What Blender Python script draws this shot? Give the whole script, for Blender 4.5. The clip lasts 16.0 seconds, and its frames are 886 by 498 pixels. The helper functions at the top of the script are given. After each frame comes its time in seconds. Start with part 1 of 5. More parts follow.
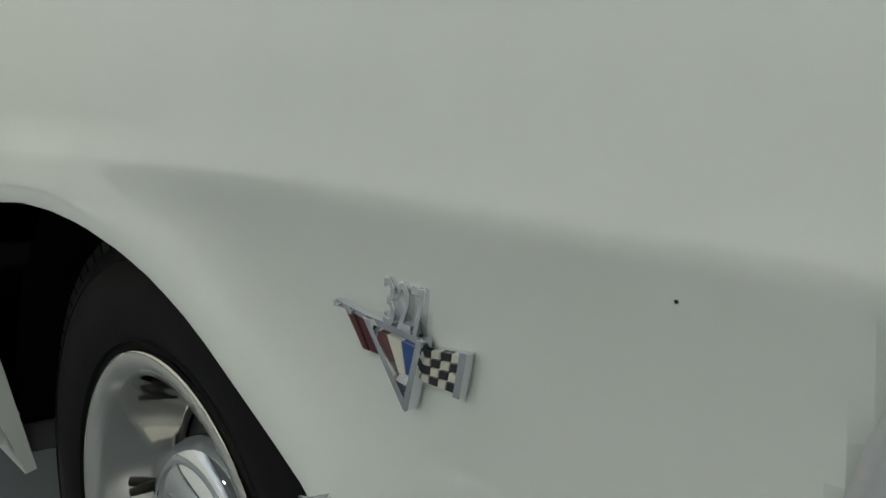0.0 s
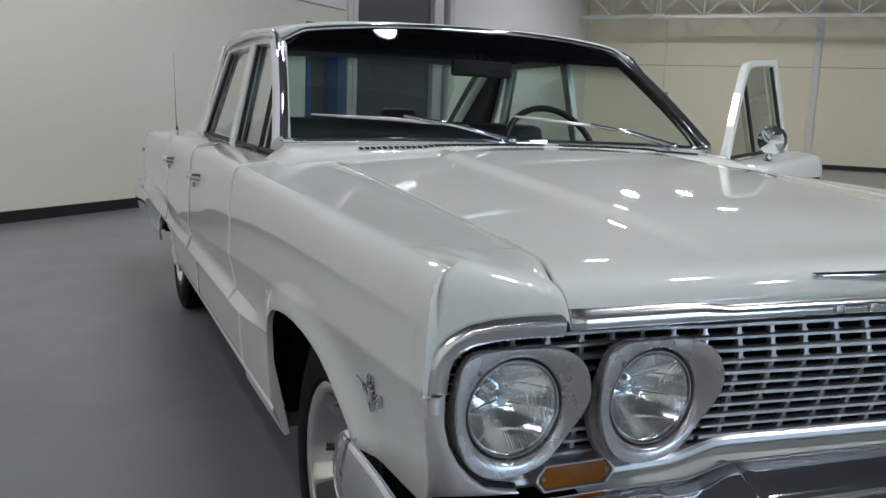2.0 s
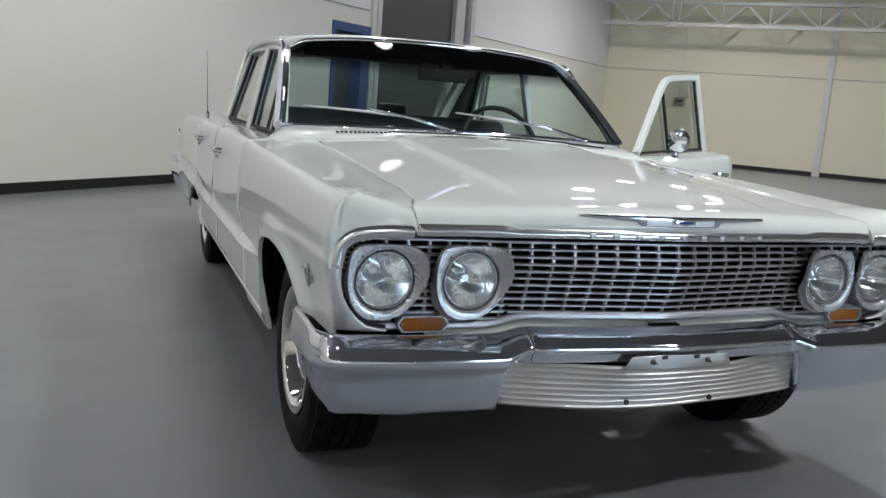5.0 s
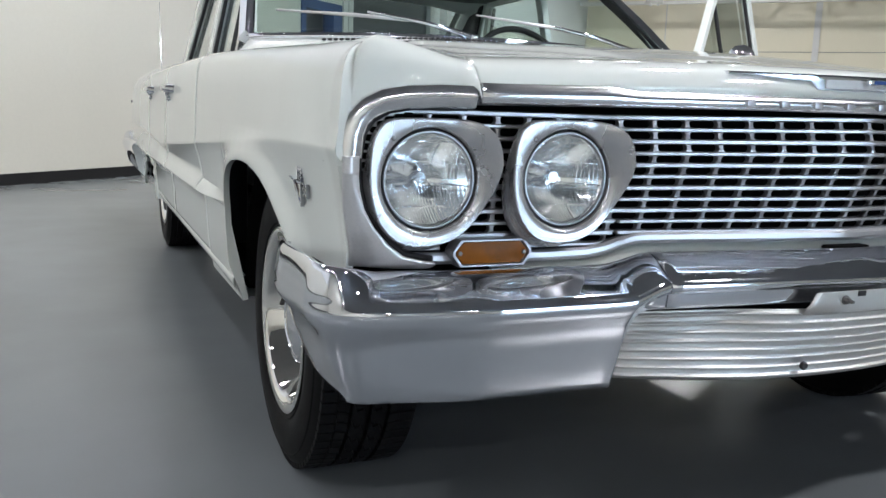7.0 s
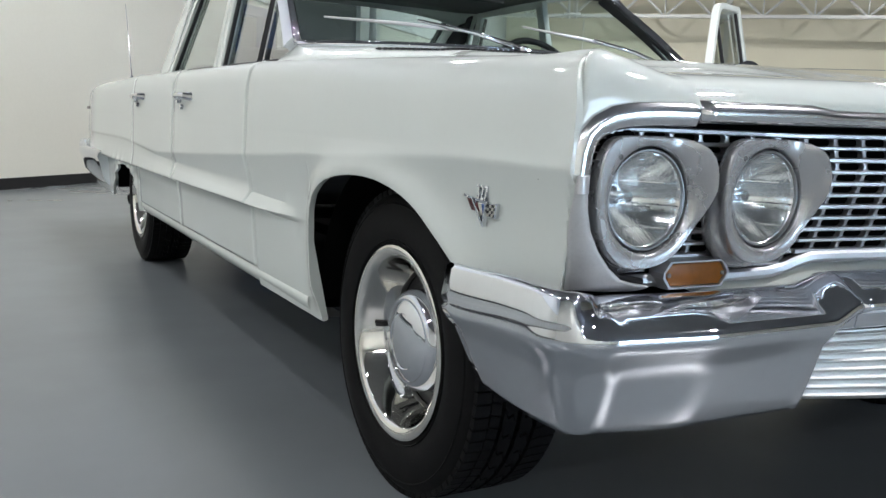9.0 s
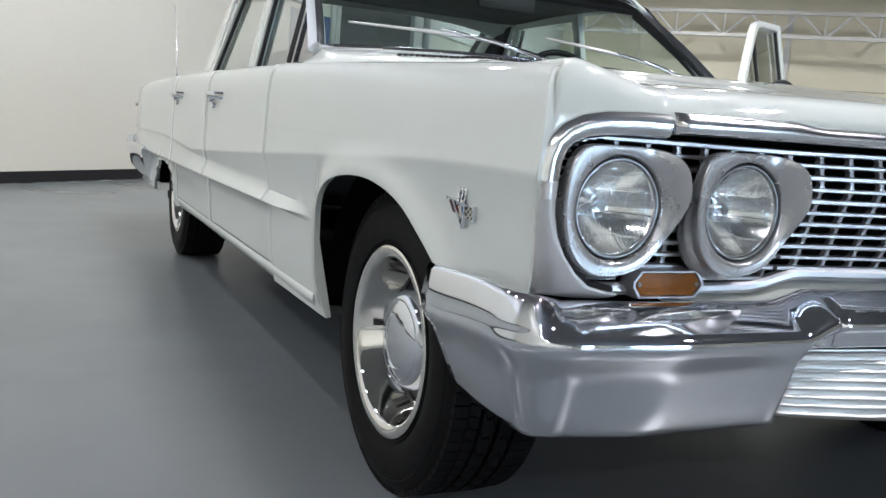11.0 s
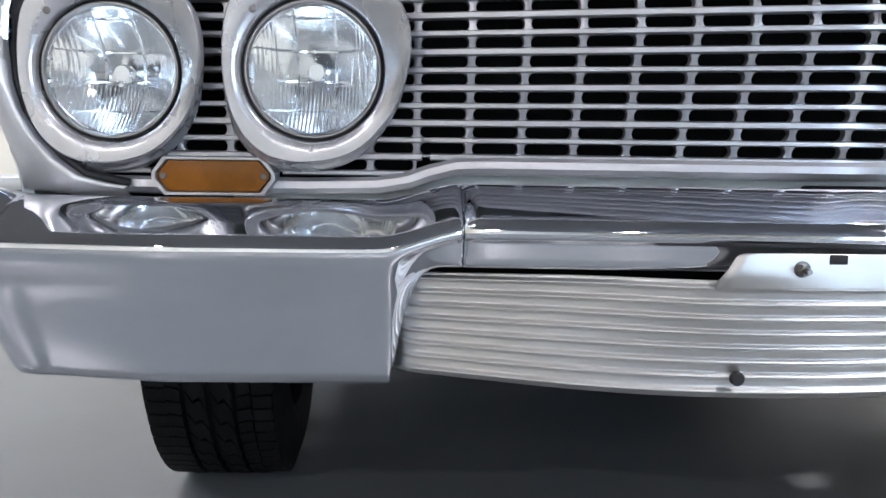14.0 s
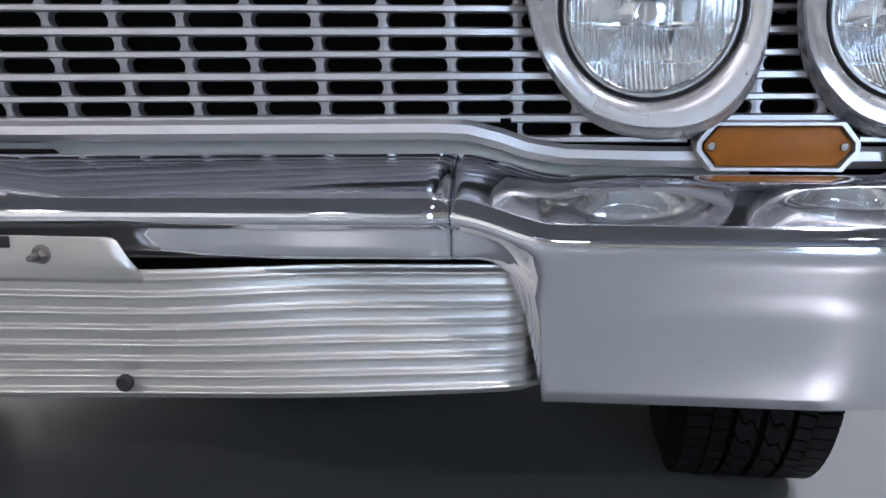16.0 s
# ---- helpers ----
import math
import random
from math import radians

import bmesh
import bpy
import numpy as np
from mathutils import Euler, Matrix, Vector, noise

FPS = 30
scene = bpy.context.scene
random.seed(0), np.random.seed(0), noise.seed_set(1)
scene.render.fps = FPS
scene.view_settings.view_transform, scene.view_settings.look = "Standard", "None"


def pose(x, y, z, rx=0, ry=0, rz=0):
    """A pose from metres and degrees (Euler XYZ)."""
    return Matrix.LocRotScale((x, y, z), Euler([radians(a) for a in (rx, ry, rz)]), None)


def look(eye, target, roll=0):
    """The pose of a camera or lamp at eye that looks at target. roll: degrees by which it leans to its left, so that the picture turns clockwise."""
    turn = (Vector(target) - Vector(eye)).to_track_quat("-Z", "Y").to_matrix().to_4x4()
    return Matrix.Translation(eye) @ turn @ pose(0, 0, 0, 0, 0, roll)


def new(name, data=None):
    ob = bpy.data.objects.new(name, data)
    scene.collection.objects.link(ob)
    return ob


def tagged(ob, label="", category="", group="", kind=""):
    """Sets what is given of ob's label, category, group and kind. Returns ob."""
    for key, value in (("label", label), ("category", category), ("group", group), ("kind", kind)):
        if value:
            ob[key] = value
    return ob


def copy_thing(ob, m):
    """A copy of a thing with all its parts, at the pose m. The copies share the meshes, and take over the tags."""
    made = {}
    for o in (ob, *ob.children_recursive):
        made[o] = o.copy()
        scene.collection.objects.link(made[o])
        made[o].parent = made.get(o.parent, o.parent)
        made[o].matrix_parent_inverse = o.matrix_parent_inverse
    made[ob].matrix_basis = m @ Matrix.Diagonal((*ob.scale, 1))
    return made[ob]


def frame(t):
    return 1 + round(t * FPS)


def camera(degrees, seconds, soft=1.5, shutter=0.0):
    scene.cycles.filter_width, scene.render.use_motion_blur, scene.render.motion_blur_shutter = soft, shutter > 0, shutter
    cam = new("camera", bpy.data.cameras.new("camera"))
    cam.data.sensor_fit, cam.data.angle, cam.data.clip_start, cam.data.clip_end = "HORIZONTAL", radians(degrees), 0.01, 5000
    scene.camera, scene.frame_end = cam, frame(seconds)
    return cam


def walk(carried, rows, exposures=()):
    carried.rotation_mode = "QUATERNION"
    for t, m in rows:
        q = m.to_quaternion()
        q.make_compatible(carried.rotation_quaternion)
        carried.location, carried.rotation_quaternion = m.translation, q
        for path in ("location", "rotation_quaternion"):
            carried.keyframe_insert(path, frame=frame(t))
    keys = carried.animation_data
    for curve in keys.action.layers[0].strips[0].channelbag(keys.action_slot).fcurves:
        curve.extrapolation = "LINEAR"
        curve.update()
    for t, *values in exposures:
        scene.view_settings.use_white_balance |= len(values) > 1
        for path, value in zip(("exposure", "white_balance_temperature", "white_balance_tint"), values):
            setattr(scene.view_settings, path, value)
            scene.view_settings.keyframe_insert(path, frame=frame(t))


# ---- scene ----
cam = camera(54.5, 16.0)
PATH = [
    (0, (-1.219, -0.097, 0.790), (0.115, 1.340, 0.393), 1.53),
    (0.5, (-1.295, -0.258, 0.873), (-0.070, 1.270, 0.467), 1.81),
    (1, (-1.310, -0.498, 0.962), (-0.306, 1.178, 0.534), 0.67),
    (1.5, (-1.332, -0.755, 1.048), (-0.514, 1.021, 0.628), 1.00),
    (2, (-1.386, -1.048, 1.116), (-0.601, 0.763, 0.789), 2.23),
    (2.5, (-1.408, -1.383, 1.151), (-0.673, 0.451, 0.838), 2.90),
    (3, (-1.441, -1.706, 1.189), (-0.703, 0.123, 0.854), 4.06),
    (3.2, (-1.450, -1.810, 1.193), (-0.690, 0.010, 0.860), 4.79),
    (5.3, (-1.451, -2.002, 1.110), (-0.730, -0.168, 0.770), 4.43),
    (5.5, (-1.425, -1.897, 1.065), (-0.659, -0.082, 0.720), 3.48),
    (6, (-1.326, -1.572, 0.939), (-0.532, 0.227, 0.573), 3.00),
    (6.5, (-1.280, -1.292, 0.830), (-0.527, 0.525, 0.468), 2.26),
    (7, (-1.298, -1.204, 0.800), (-0.524, 0.611, 0.473), 1.98),
    (7.5, (-1.357, -1.155, 0.798), (-0.527, 0.641, 0.508), 2.64),
    (8, (-1.458, -1.072, 0.796), (-0.570, 0.698, 0.517), 2.58),
    (8.5, (-1.576, -0.998, 0.790), (-0.631, 0.742, 0.505), 2.70),
    (9, (-1.681, -0.947, 0.794), (-0.707, 0.774, 0.494), 2.59),
    (9.2, (-1.714, -0.928, 0.793), (-0.735, 0.789, 0.491), 2.97),
    (11.5, (-1.461, -1.120, 0.787), (-0.664, 0.695, 0.523), 5.16),
    (12, (-1.253, -1.202, 0.742), (-0.642, 0.694, 0.553), 2.81),
    (12.5, (-1.070, -1.131, 0.665), (-0.625, 0.814, 0.522), 2.12),
    (13, (-0.902, -1.032, 0.604), (-0.585, 0.939, 0.473), 2.22),
    (13.5, (-0.697, -0.995, 0.588), (-0.537, 0.990, 0.412), 1.80),
    (14, (-0.492, -0.982, 0.622), (-0.397, 0.999, 0.365), 0.76),
    (14.5, (-0.238, -0.946, 0.583), (-0.278, 1.044, 0.388), 0.15),
    (15, (0.015, -0.897, 0.558), (-0.096, 1.092, 0.378), 0.73),
    (15.5, (0.262, -0.854, 0.574), (0.159, 1.129, 0.333), 0.48),
    (16, (0.521, -0.792, 0.638), (0.243, 1.149, 0.245), -0.44),
]
EXPOSURES = [
    (0, -0.41, 6550, 3), (0.5, -0.45, 6300, 4), (1, -0.65, 6200, 7), (1.5, -0.68, 6200, 9), (2.5, -0.73, 6200, 11), (3.2, -0.69, 6200, 11), (5.5, -0.32, 6200, 11),
    (7, 0.01, 6200, 11), (9, 0.01, 6200, 9), (11.5, 0.05, 6200, 12), (12.5, -0.05, 6300, 14), (13.5, 0.2, 6250, 15), (14.2, 0.47, 6200, 15), (15.3, 0.3, 6150, 14), (16, 0.24, 6150, 17),
]
walk(cam, [(t, look(eye, target, roll)) for t, eye, target, roll in PATH], EXPOSURES)

# ---- world, lights ----
world = bpy.data.worlds.new("world")
scene.world = world
world.use_nodes = True
wn = world.node_tree
sky = wn.nodes.new("ShaderNodeTexSky")
sky.sky_type, sky.sun_disc = "NISHITA", False
sky.sun_elevation, sky.sun_rotation = radians(35), radians(140)
wn.links.new(sky.outputs[0], wn.nodes["Background"].inputs[0])
wn.nodes["Background"].inputs[1].default_value = 0.1

# the hall: corner, direction of the long wall and of the end wall
K = Vector((11.05, 18.7, 0))
U = Vector((1.0, 0.9, 0)).normalized()
V = Vector((0.9, -1.0, 0)).normalized()
HALL_U, HALL_V, HALL_H = 31.0, 21.0, 5.2


def hall(u, v, z=0.0):
    """A place in the hall: u metres along the long wall from its near end, v metres off it."""
    return K + U * (u - HALL_U) + V * v + Vector((0, 0, z))


HALL_TURN = math.degrees(math.atan2(U.y, U.x))


def area(name, place, target, sx, sy, watts, colour):
    data = bpy.data.lights.new(name, "AREA")
    data.shape, data.size, data.size_y, data.energy, data.color = "RECTANGLE", sx, sy, watts, colour
    ob = new(name, data)
    ob.matrix_world = look(place, target)
    return ob


# ---- materials ----
def mat(name, base, rough=0.5, metal=0.0, coat=0.0, vary=0.06, scale=6.0, fine=80.0, bump=0.0, rvary=0.08, spec=0.5, stain=None):
    m = bpy.data.materials.new(name)
    m.use_nodes = True
    nt = m.node_tree
    b = nt.nodes["Principled BSDF"]
    b.inputs["Metallic"].default_value = metal
    b.inputs["Coat Weight"].default_value = coat
    b.inputs["Coat Roughness"].default_value = 0.015
    b.inputs["Specular IOR Level"].default_value = spec
    tc = nt.nodes.new("ShaderNodeTexCoord")
    n1 = nt.nodes.new("ShaderNodeTexNoise")
    n1.inputs["Scale"].default_value, n1.inputs["Detail"].default_value = scale, 6
    n2 = nt.nodes.new("ShaderNodeTexNoise")
    n2.inputs["Scale"].default_value, n2.inputs["Detail"].default_value = fine, 4
    nt.links.new(tc.outputs["Object"], n1.inputs["Vector"])
    nt.links.new(tc.outputs["Object"], n2.inputs["Vector"])
    mix = nt.nodes.new("ShaderNodeMix")
    mix.data_type = "FLOAT"
    mix.inputs[0].default_value = 0.35
    nt.links.new(n1.outputs["Fac"], mix.inputs[2])
    nt.links.new(n2.outputs["Fac"], mix.inputs[3])
    ramp = nt.nodes.new("ShaderNodeValToRGB")
    lo = [max(0, c * (1 - vary)) for c in base]
    hi = [min(1, c * (1 + vary)) for c in base]
    if stain:
        lo = list(stain)
    ramp.color_ramp.elements[0].position, ramp.color_ramp.elements[0].color = 0.3, (*lo, 1)
    ramp.color_ramp.elements[1].position, ramp.color_ramp.elements[1].color = 0.7, (*hi, 1)
    nt.links.new(mix.outputs[0], ramp.inputs[0])
    nt.links.new(ramp.outputs[0], b.inputs["Base Color"])
    mr = nt.nodes.new("ShaderNodeMapRange")
    mr.inputs["To Min"].default_value, mr.inputs["To Max"].default_value = max(0.01, rough - rvary * rough * 2), rough + rvary * rough * 2
    nt.links.new(n1.outputs["Fac"], mr.inputs["Value"])
    nt.links.new(mr.outputs[0], b.inputs["Roughness"])
    if bump:
        bp = nt.nodes.new("ShaderNodeBump")
        bp.inputs["Strength"].default_value, bp.inputs["Distance"].default_value = bump, 0.002
        nt.links.new(mix.outputs[0], bp.inputs["Height"])
        nt.links.new(bp.outputs[0], b.inputs["Normal"])
    return m


def emit(name, colour, strength):
    m = bpy.data.materials.new(name)
    m.use_nodes = True
    nt = m.node_tree
    nt.nodes.remove(nt.nodes["Principled BSDF"])
    e = nt.nodes.new("ShaderNodeEmission")
    e.inputs[0].default_value, e.inputs[1].default_value = (*colour, 1), strength
    nt.links.new(e.outputs[0], nt.nodes["Material Output"].inputs[0])
    return m


def pane_mat(name, tint, top_tint=None, z0=0, z1=1, power=3.8):
    """Thin glass: clear with a gloss by Fresnel; top_tint is the shade band between two heights."""
    m = bpy.data.materials.new(name)
    m.use_nodes = True
    nt = m.node_tree
    nt.nodes.remove(nt.nodes["Principled BSDF"])
    tr, gl, mx, fr = (nt.nodes.new("ShaderNode" + k) for k in ("BsdfTransparent", "BsdfGlossy", "MixShader", "LayerWeight"))
    tr.inputs[0].default_value = (*tint, 1)
    gl.inputs["Roughness"].default_value = 0.01
    fr.inputs[0].default_value = 0.5
    pw, ml = nt.nodes.new("ShaderNodeMath"), nt.nodes.new("ShaderNodeMath")
    pw.operation, pw.inputs[1].default_value = "POWER", power
    ml.operation, ml.inputs[1].default_value, ml.inputs[2].default_value = "MULTIPLY_ADD", 0.9, 0.03
    nt.links.new(fr.outputs["Facing"], pw.inputs[0])
    nt.links.new(pw.outputs[0], ml.inputs[0])
    if top_tint:
        tc, sp, mr, mc = (nt.nodes.new("ShaderNode" + k) for k in ("TexCoord", "SeparateXYZ", "MapRange", "Mix"))
        mc.data_type = "RGBA"
        nt.links.new(tc.outputs["Object"], sp.inputs[0])
        nt.links.new(sp.outputs["Z"], mr.inputs["Value"])
        mr.inputs["From Min"].default_value, mr.inputs["From Max"].default_value = z0, z1
        mc.inputs[6].default_value, mc.inputs[7].default_value = (*tint, 1), (*top_tint, 1)
        nt.links.new(mr.outputs[0], mc.inputs[0])
        nt.links.new(mc.outputs[2], tr.inputs[0])
    nt.links.new(ml.outputs[0], mx.inputs[0])
    nt.links.new(tr.outputs[0], mx.inputs[1])
    nt.links.new(gl.outputs[0], mx.inputs[2])
    nt.links.new(mx.outputs[0], nt.nodes["Material Output"].inputs[0])
    return m


PAINT = mat("white_paint", (0.71, 0.75, 0.715), 0.5, coat=1.0, vary=0.015, rvary=0.05, spec=0.2)
CHROME = mat("chrome", (0.74, 0.76, 0.81), 0.045, 1.0, vary=0.03, rvary=0.3, scale=12)
SATIN = mat("satin_aluminium", (0.7, 0.7, 0.705), 0.36, 0.55, vary=0.08, scale=14, fine=220)
BRIGHT = mat("bright_aluminium", (0.49, 0.495, 0.515), 0.36, 0.8, vary=0.06, scale=14, fine=200)
POLISH = mat("polished_steel", (0.78, 0.785, 0.8), 0.17, 1.0, vary=0.05, scale=10)
MIRROR = mat("polished_wheel_trim", (0.76, 0.75, 0.72), 0.06, 1.0, vary=0.03, scale=10, rvary=0.2)
BEZEL_MAT = mat("bezel_aluminium", (0.54, 0.545, 0.56), 0.27, 0.75, vary=0.06, scale=18, fine=200)
RING = mat("dull_ring_metal", (0.3, 0.3, 0.3), 0.36, 1.0, vary=0.06, scale=18, fine=200)
# wheel disc: near black, with the shade of its recess in the colour
DISC_SHADE = mat("wheel_disc_shade", (0.03, 0.03, 0.032), 0.5, vary=0.15, scale=20)
PAN = mat("worn_aluminium", (0.54, 0.54, 0.53), 0.38, 0.85, vary=0.05, scale=7, fine=120, bump=0.03, stain=(0.58, 0.56, 0.52))
RUBBER = mat("tyre_rubber", (0.0065, 0.0065, 0.0068), 0.6, vary=0.3, scale=20, fine=200, bump=0.2, spec=0.12)
BLACK = mat("black_rubber", (0.012, 0.012, 0.013), 0.6, vary=0.2)
DARK = mat("underbody_black", (0.004, 0.004, 0.004), 0.9, vary=0.4, scale=9, bump=0.3, spec=0.08)
AMBER = mat("amber_plastic", (0.22, 0.074, 0.0012), 0.4, coat=0.0, spec=0.3, vary=0.15, scale=60, bump=0.1)
TRIM = mat("interior_black", (0.006, 0.0065, 0.009), 0.5, vary=0.2, fine=300, bump=0.2)
VINYL = mat("grey_vinyl", (0.05, 0.055, 0.065), 0.45, vary=0.15, fine=260, bump=0.3)
RED = mat("red_enamel", (0.09, 0.01, 0.013), 0.3, coat=0.5)
BLUE = mat("blue_enamel", (0.012, 0.06, 0.25), 0.3, coat=0.5)
CREAM = mat("cream_enamel", (0.65, 0.63, 0.55), 0.3, coat=0.5)
INK = mat("black_enamel", (0.01, 0.01, 0.012), 0.3, coat=0.5)
BOWL = mat("lamp_reflector", (0.9, 0.91, 0.92), 0.13, 1.0, rvary=0.2)
WALL = mat("cream_wall_paint", (0.8, 0.78, 0.69), 0.6, vary=0.03, scale=0.7, fine=35, bump=0.15)
WALL_WARM = mat("warm_cream_wall_paint", (0.84, 0.79, 0.61), 0.6, vary=0.03, scale=0.7, fine=35, bump=0.15)
WALL_TOP = mat("white_wall_paint", (0.82, 0.83, 0.83), 0.6, vary=0.03, scale=0.6, fine=30, bump=0.15)
FLOOR = mat("grey_epoxy", (0.18, 0.197, 0.206), 0.27, vary=0.1, scale=0.7, fine=3.5, rvary=0.0, spec=0.4)
BASE = mat("black_baseboard", (0.01, 0.01, 0.011), 0.5)
STEEL = mat("white_painted_steel", (0.72, 0.72, 0.68), 0.5, vary=0.05)
CEIL = mat("ceiling_deck", (0.17, 0.17, 0.17), 0.7, vary=0.08, scale=1.5)
DARKINSIDE = mat("dark_inside_panel", (0.045, 0.05, 0.058), 0.45, vary=0.1, scale=2)
DOORBLUE = mat("blue_panel", (0.02, 0.07, 0.22), 0.4, vary=0.1)
BOXGREY = mat("grey_plastic_box", (0.3, 0.29, 0.25), 0.5)
SCREW = mat("screw_steel", (0.2, 0.19, 0.18), 0.4, 1.0, vary=0.1)
GLASS = pane_mat("window_glass", (0.82, 0.9, 0.87), power=1.8)
SHIELD = pane_mat("windshield_glass", (0.78, 0.9, 0.87), (0.012, 0.015, 0.035), 1.275, 1.35, power=5.5)
LAMP_ON = emit("lamp_glow", (0.95, 0.98, 1.0), 30.0)
DAY = emit("daylight_outside", (0.64, 0.79, 1.0), 11.0)


LENS_PANE = pane_mat("fluted_lamp_glass", (0.95, 0.97, 0.97))


# ---- mesh helpers ----
def finish(bm, sharp=0.6):
    for f in bm.faces:
        f.smooth = True
    for e in bm.edges:
        if len(e.link_faces) == 2 and e.calc_face_angle(0) > sharp:
            e.smooth = False


def part(name, bm, material, parent=None, label="", sharp=0.6):
    """Links a bmesh as one mesh object under a thing or a part."""
    finish(bm, sharp)
    me = bpy.data.meshes.new(name)
    bm.to_mesh(me)
    bm.free()
    me.materials.append(material)
    ob = new(name, me)
    ob.parent = parent
    if label:
        tagged(ob, label)
    return ob


def empty(name, place=(0, 0, 0), **tags):
    ob = new(name)
    ob.location = place
    ob.empty_display_size = 0.1
    return tagged(ob, **tags)


def grid(bm, rows, flip=False, loop=False):
    """A sheet through rows of points."""
    vs = [[bm.verts.new(p) for p in r] for r in rows]
    for a, b in zip(vs, vs[1:]):
        n = len(a)
        for i in range(n if loop else n - 1):
            q = (a[i], a[(i + 1) % n], b[(i + 1) % n], b[i])
            try:
                bm.faces.new(q[::-1] if flip else q)
            except ValueError:
                pass
    return vs


def thick(ob, t, offset=-1.0):
    md = ob.modifiers.new("shell", "SOLIDIFY")
    md.thickness, md.offset = t, offset
    return ob


def box(bm, c, s, m=None, bevel=0.0):
    r = bmesh.ops.create_cube(bm, size=1.0)
    vs = r["verts"]
    bmesh.ops.scale(bm, vec=s, verts=vs)
    if bevel:
        es = list({e for v in vs for e in v.link_edges})
        r = bmesh.ops.bevel(bm, geom=es, offset=bevel, segments=2, affect="EDGES", profile=0.5)
        vs = list({v for f in r["faces"] for v in f.verts} | {v for v in vs if v.is_valid})
    for v in vs:
        v.co = (m @ v.co if m else v.co) + Vector(c)
    return vs


def tube(bm, pts, r, n=10, caps=True):
    """A round bar along points; r a number or one for each point."""
    pts = [Vector(p) for p in pts]
    rr = r if isinstance(r, (list, tuple)) else [r] * len(pts)
    rows, ref = [], None
    for i, p in enumerate(pts):
        d = (pts[min(i + 1, len(pts) - 1)] - pts[max(i - 1, 0)]).normalized()
        if ref is None:
            ref = Vector((0, 0, 1)) if abs(d.z) < 0.9 else Vector((1, 0, 0))
        a = (ref - d * ref.dot(d)).normalized()
        ref, b = a, d.cross(a)
        rows.append([p + (a * math.cos(2 * math.pi * k / n) + b * math.sin(2 * math.pi * k / n)) * rr[i] for k in range(n)])
    vs = grid(bm, rows, flip=True, loop=True)
    if caps:
        bm.faces.new(vs[0])
        bm.faces.new(vs[-1][::-1])


def sweep(bm, pts, profile, out, caps=True):
    """A profile of (a, b) carried along points: a goes along out(i), b along the way crossed with it."""
    pts = [Vector(p) for p in pts]
    rows = []
    for i, p in enumerate(pts):
        d = (pts[min(i + 1, len(pts) - 1)] - pts[max(i - 1, 0)]).normalized()
        o = Vector(out(i))
        o = (o - d * o.dot(d)).normalized()
        s = d.cross(o)
        rows.append([p + o * a + s * b for a, b in profile])
    vs = grid(bm, rows, loop=True)
    if caps:
        bm.faces.new(vs[0][::-1])
        bm.faces.new(vs[-1])
    bmesh.ops.recalc_face_normals(bm, faces=bm.faces[:])


def lathe(bm, prof, n, m, flip=False):
    """A profile of (radius, height) turned round the z axis of m."""
    rows = [[m @ Vector((r * math.cos(2 * math.pi * k / n), r * math.sin(2 * math.pi * k / n), h)) for k in range(n)] for r, h in prof]
    return grid(bm, rows, flip=not flip, loop=True)


def prism(bm, outline, y0, y1, m=None, bevel=0.0):
    """A plate with an outline of (x, z) between two depths y, y0 in front."""
    m = m or Matrix()
    a = [bm.verts.new(m @ Vector((x, y0, z))) for x, z in outline]
    b = [bm.verts.new(m @ Vector((x, y1, z))) for x, z in outline]
    n = len(outline)
    f = [bm.faces.new(a[::-1]), bm.faces.new(b)]
    for i in range(n):
        f.append(bm.faces.new((a[i], a[(i + 1) % n], b[(i + 1) % n], b[i])))
    bmesh.ops.recalc_face_normals(bm, faces=f)
    if bevel:
        bmesh.ops.bevel(bm, geom=list(f[0].edges), offset=bevel, segments=2, affect="EDGES", profile=0.5)


def disc(bm, c, r, h, axis, n=12):
    """A round button of height h along axis."""
    q = Vector(axis).to_track_quat("Z", "Y").to_matrix().to_4x4()
    m = Matrix.Translation(c) @ q
    vs = lathe(bm, [(r, 0), (r, h * 0.7), (r * 0.8, h)], n, m, flip=True)
    bm.faces.new(vs[-1])
    bm.faces.new(vs[0][::-1])
    bmesh.ops.recalc_face_normals(bm, faces=bm.faces[:])


def smooth01(t):
    t = min(1.0, max(0.0, t))
    return t * t * (3 - 2 * t)


def lerp(a, b, t):
    return a + (b - a) * t


def span(a, b, n):
    return [a + (b - a) * i / (n - 1) for i in range(n)]


# ---- the hall ----
def quad_slab(name, pts, thickness, material, label, category="wall"):
    """A flat piece of the setting from four corners, given thickness away from its face."""
    bm = bmesh.new()
    vs = [bm.verts.new(p) for p in pts]
    f = bm.faces.new(vs)
    f.normal_update()
    nrm = f.normal.copy()
    r = bmesh.ops.extrude_face_region(bm, geom=[f])
    for v in r["geom"]:
        if isinstance(v, bmesh.types.BMVert):
            v.co -= nrm * thickness
    bmesh.ops.recalc_face_normals(bm, faces=bm.faces[:])
    return tagged(part(name, bm, material), label, category, kind="structure")


quad_slab("floor", [hall(-0.2, -0.2), hall(-0.2, HALL_V + 0.2), hall(HALL_U + 0.2, HALL_V + 0.2), hall(HALL_U + 0.2, -0.2)], 0.2, FLOOR, "glossy grey epoxy-coated concrete showroom floor with faint stains", "floor")
quad_slab("ceiling", [hall(-0.2, -0.2, HALL_H), hall(HALL_U + 0.2, -0.2, HALL_H), hall(HALL_U + 0.2, HALL_V + 0.2, HALL_H), hall(-0.2, HALL_V + 0.2, HALL_H)], 0.2, CEIL, "grey metal deck ceiling of the hall", "ceiling")
LEDGE = 2.36


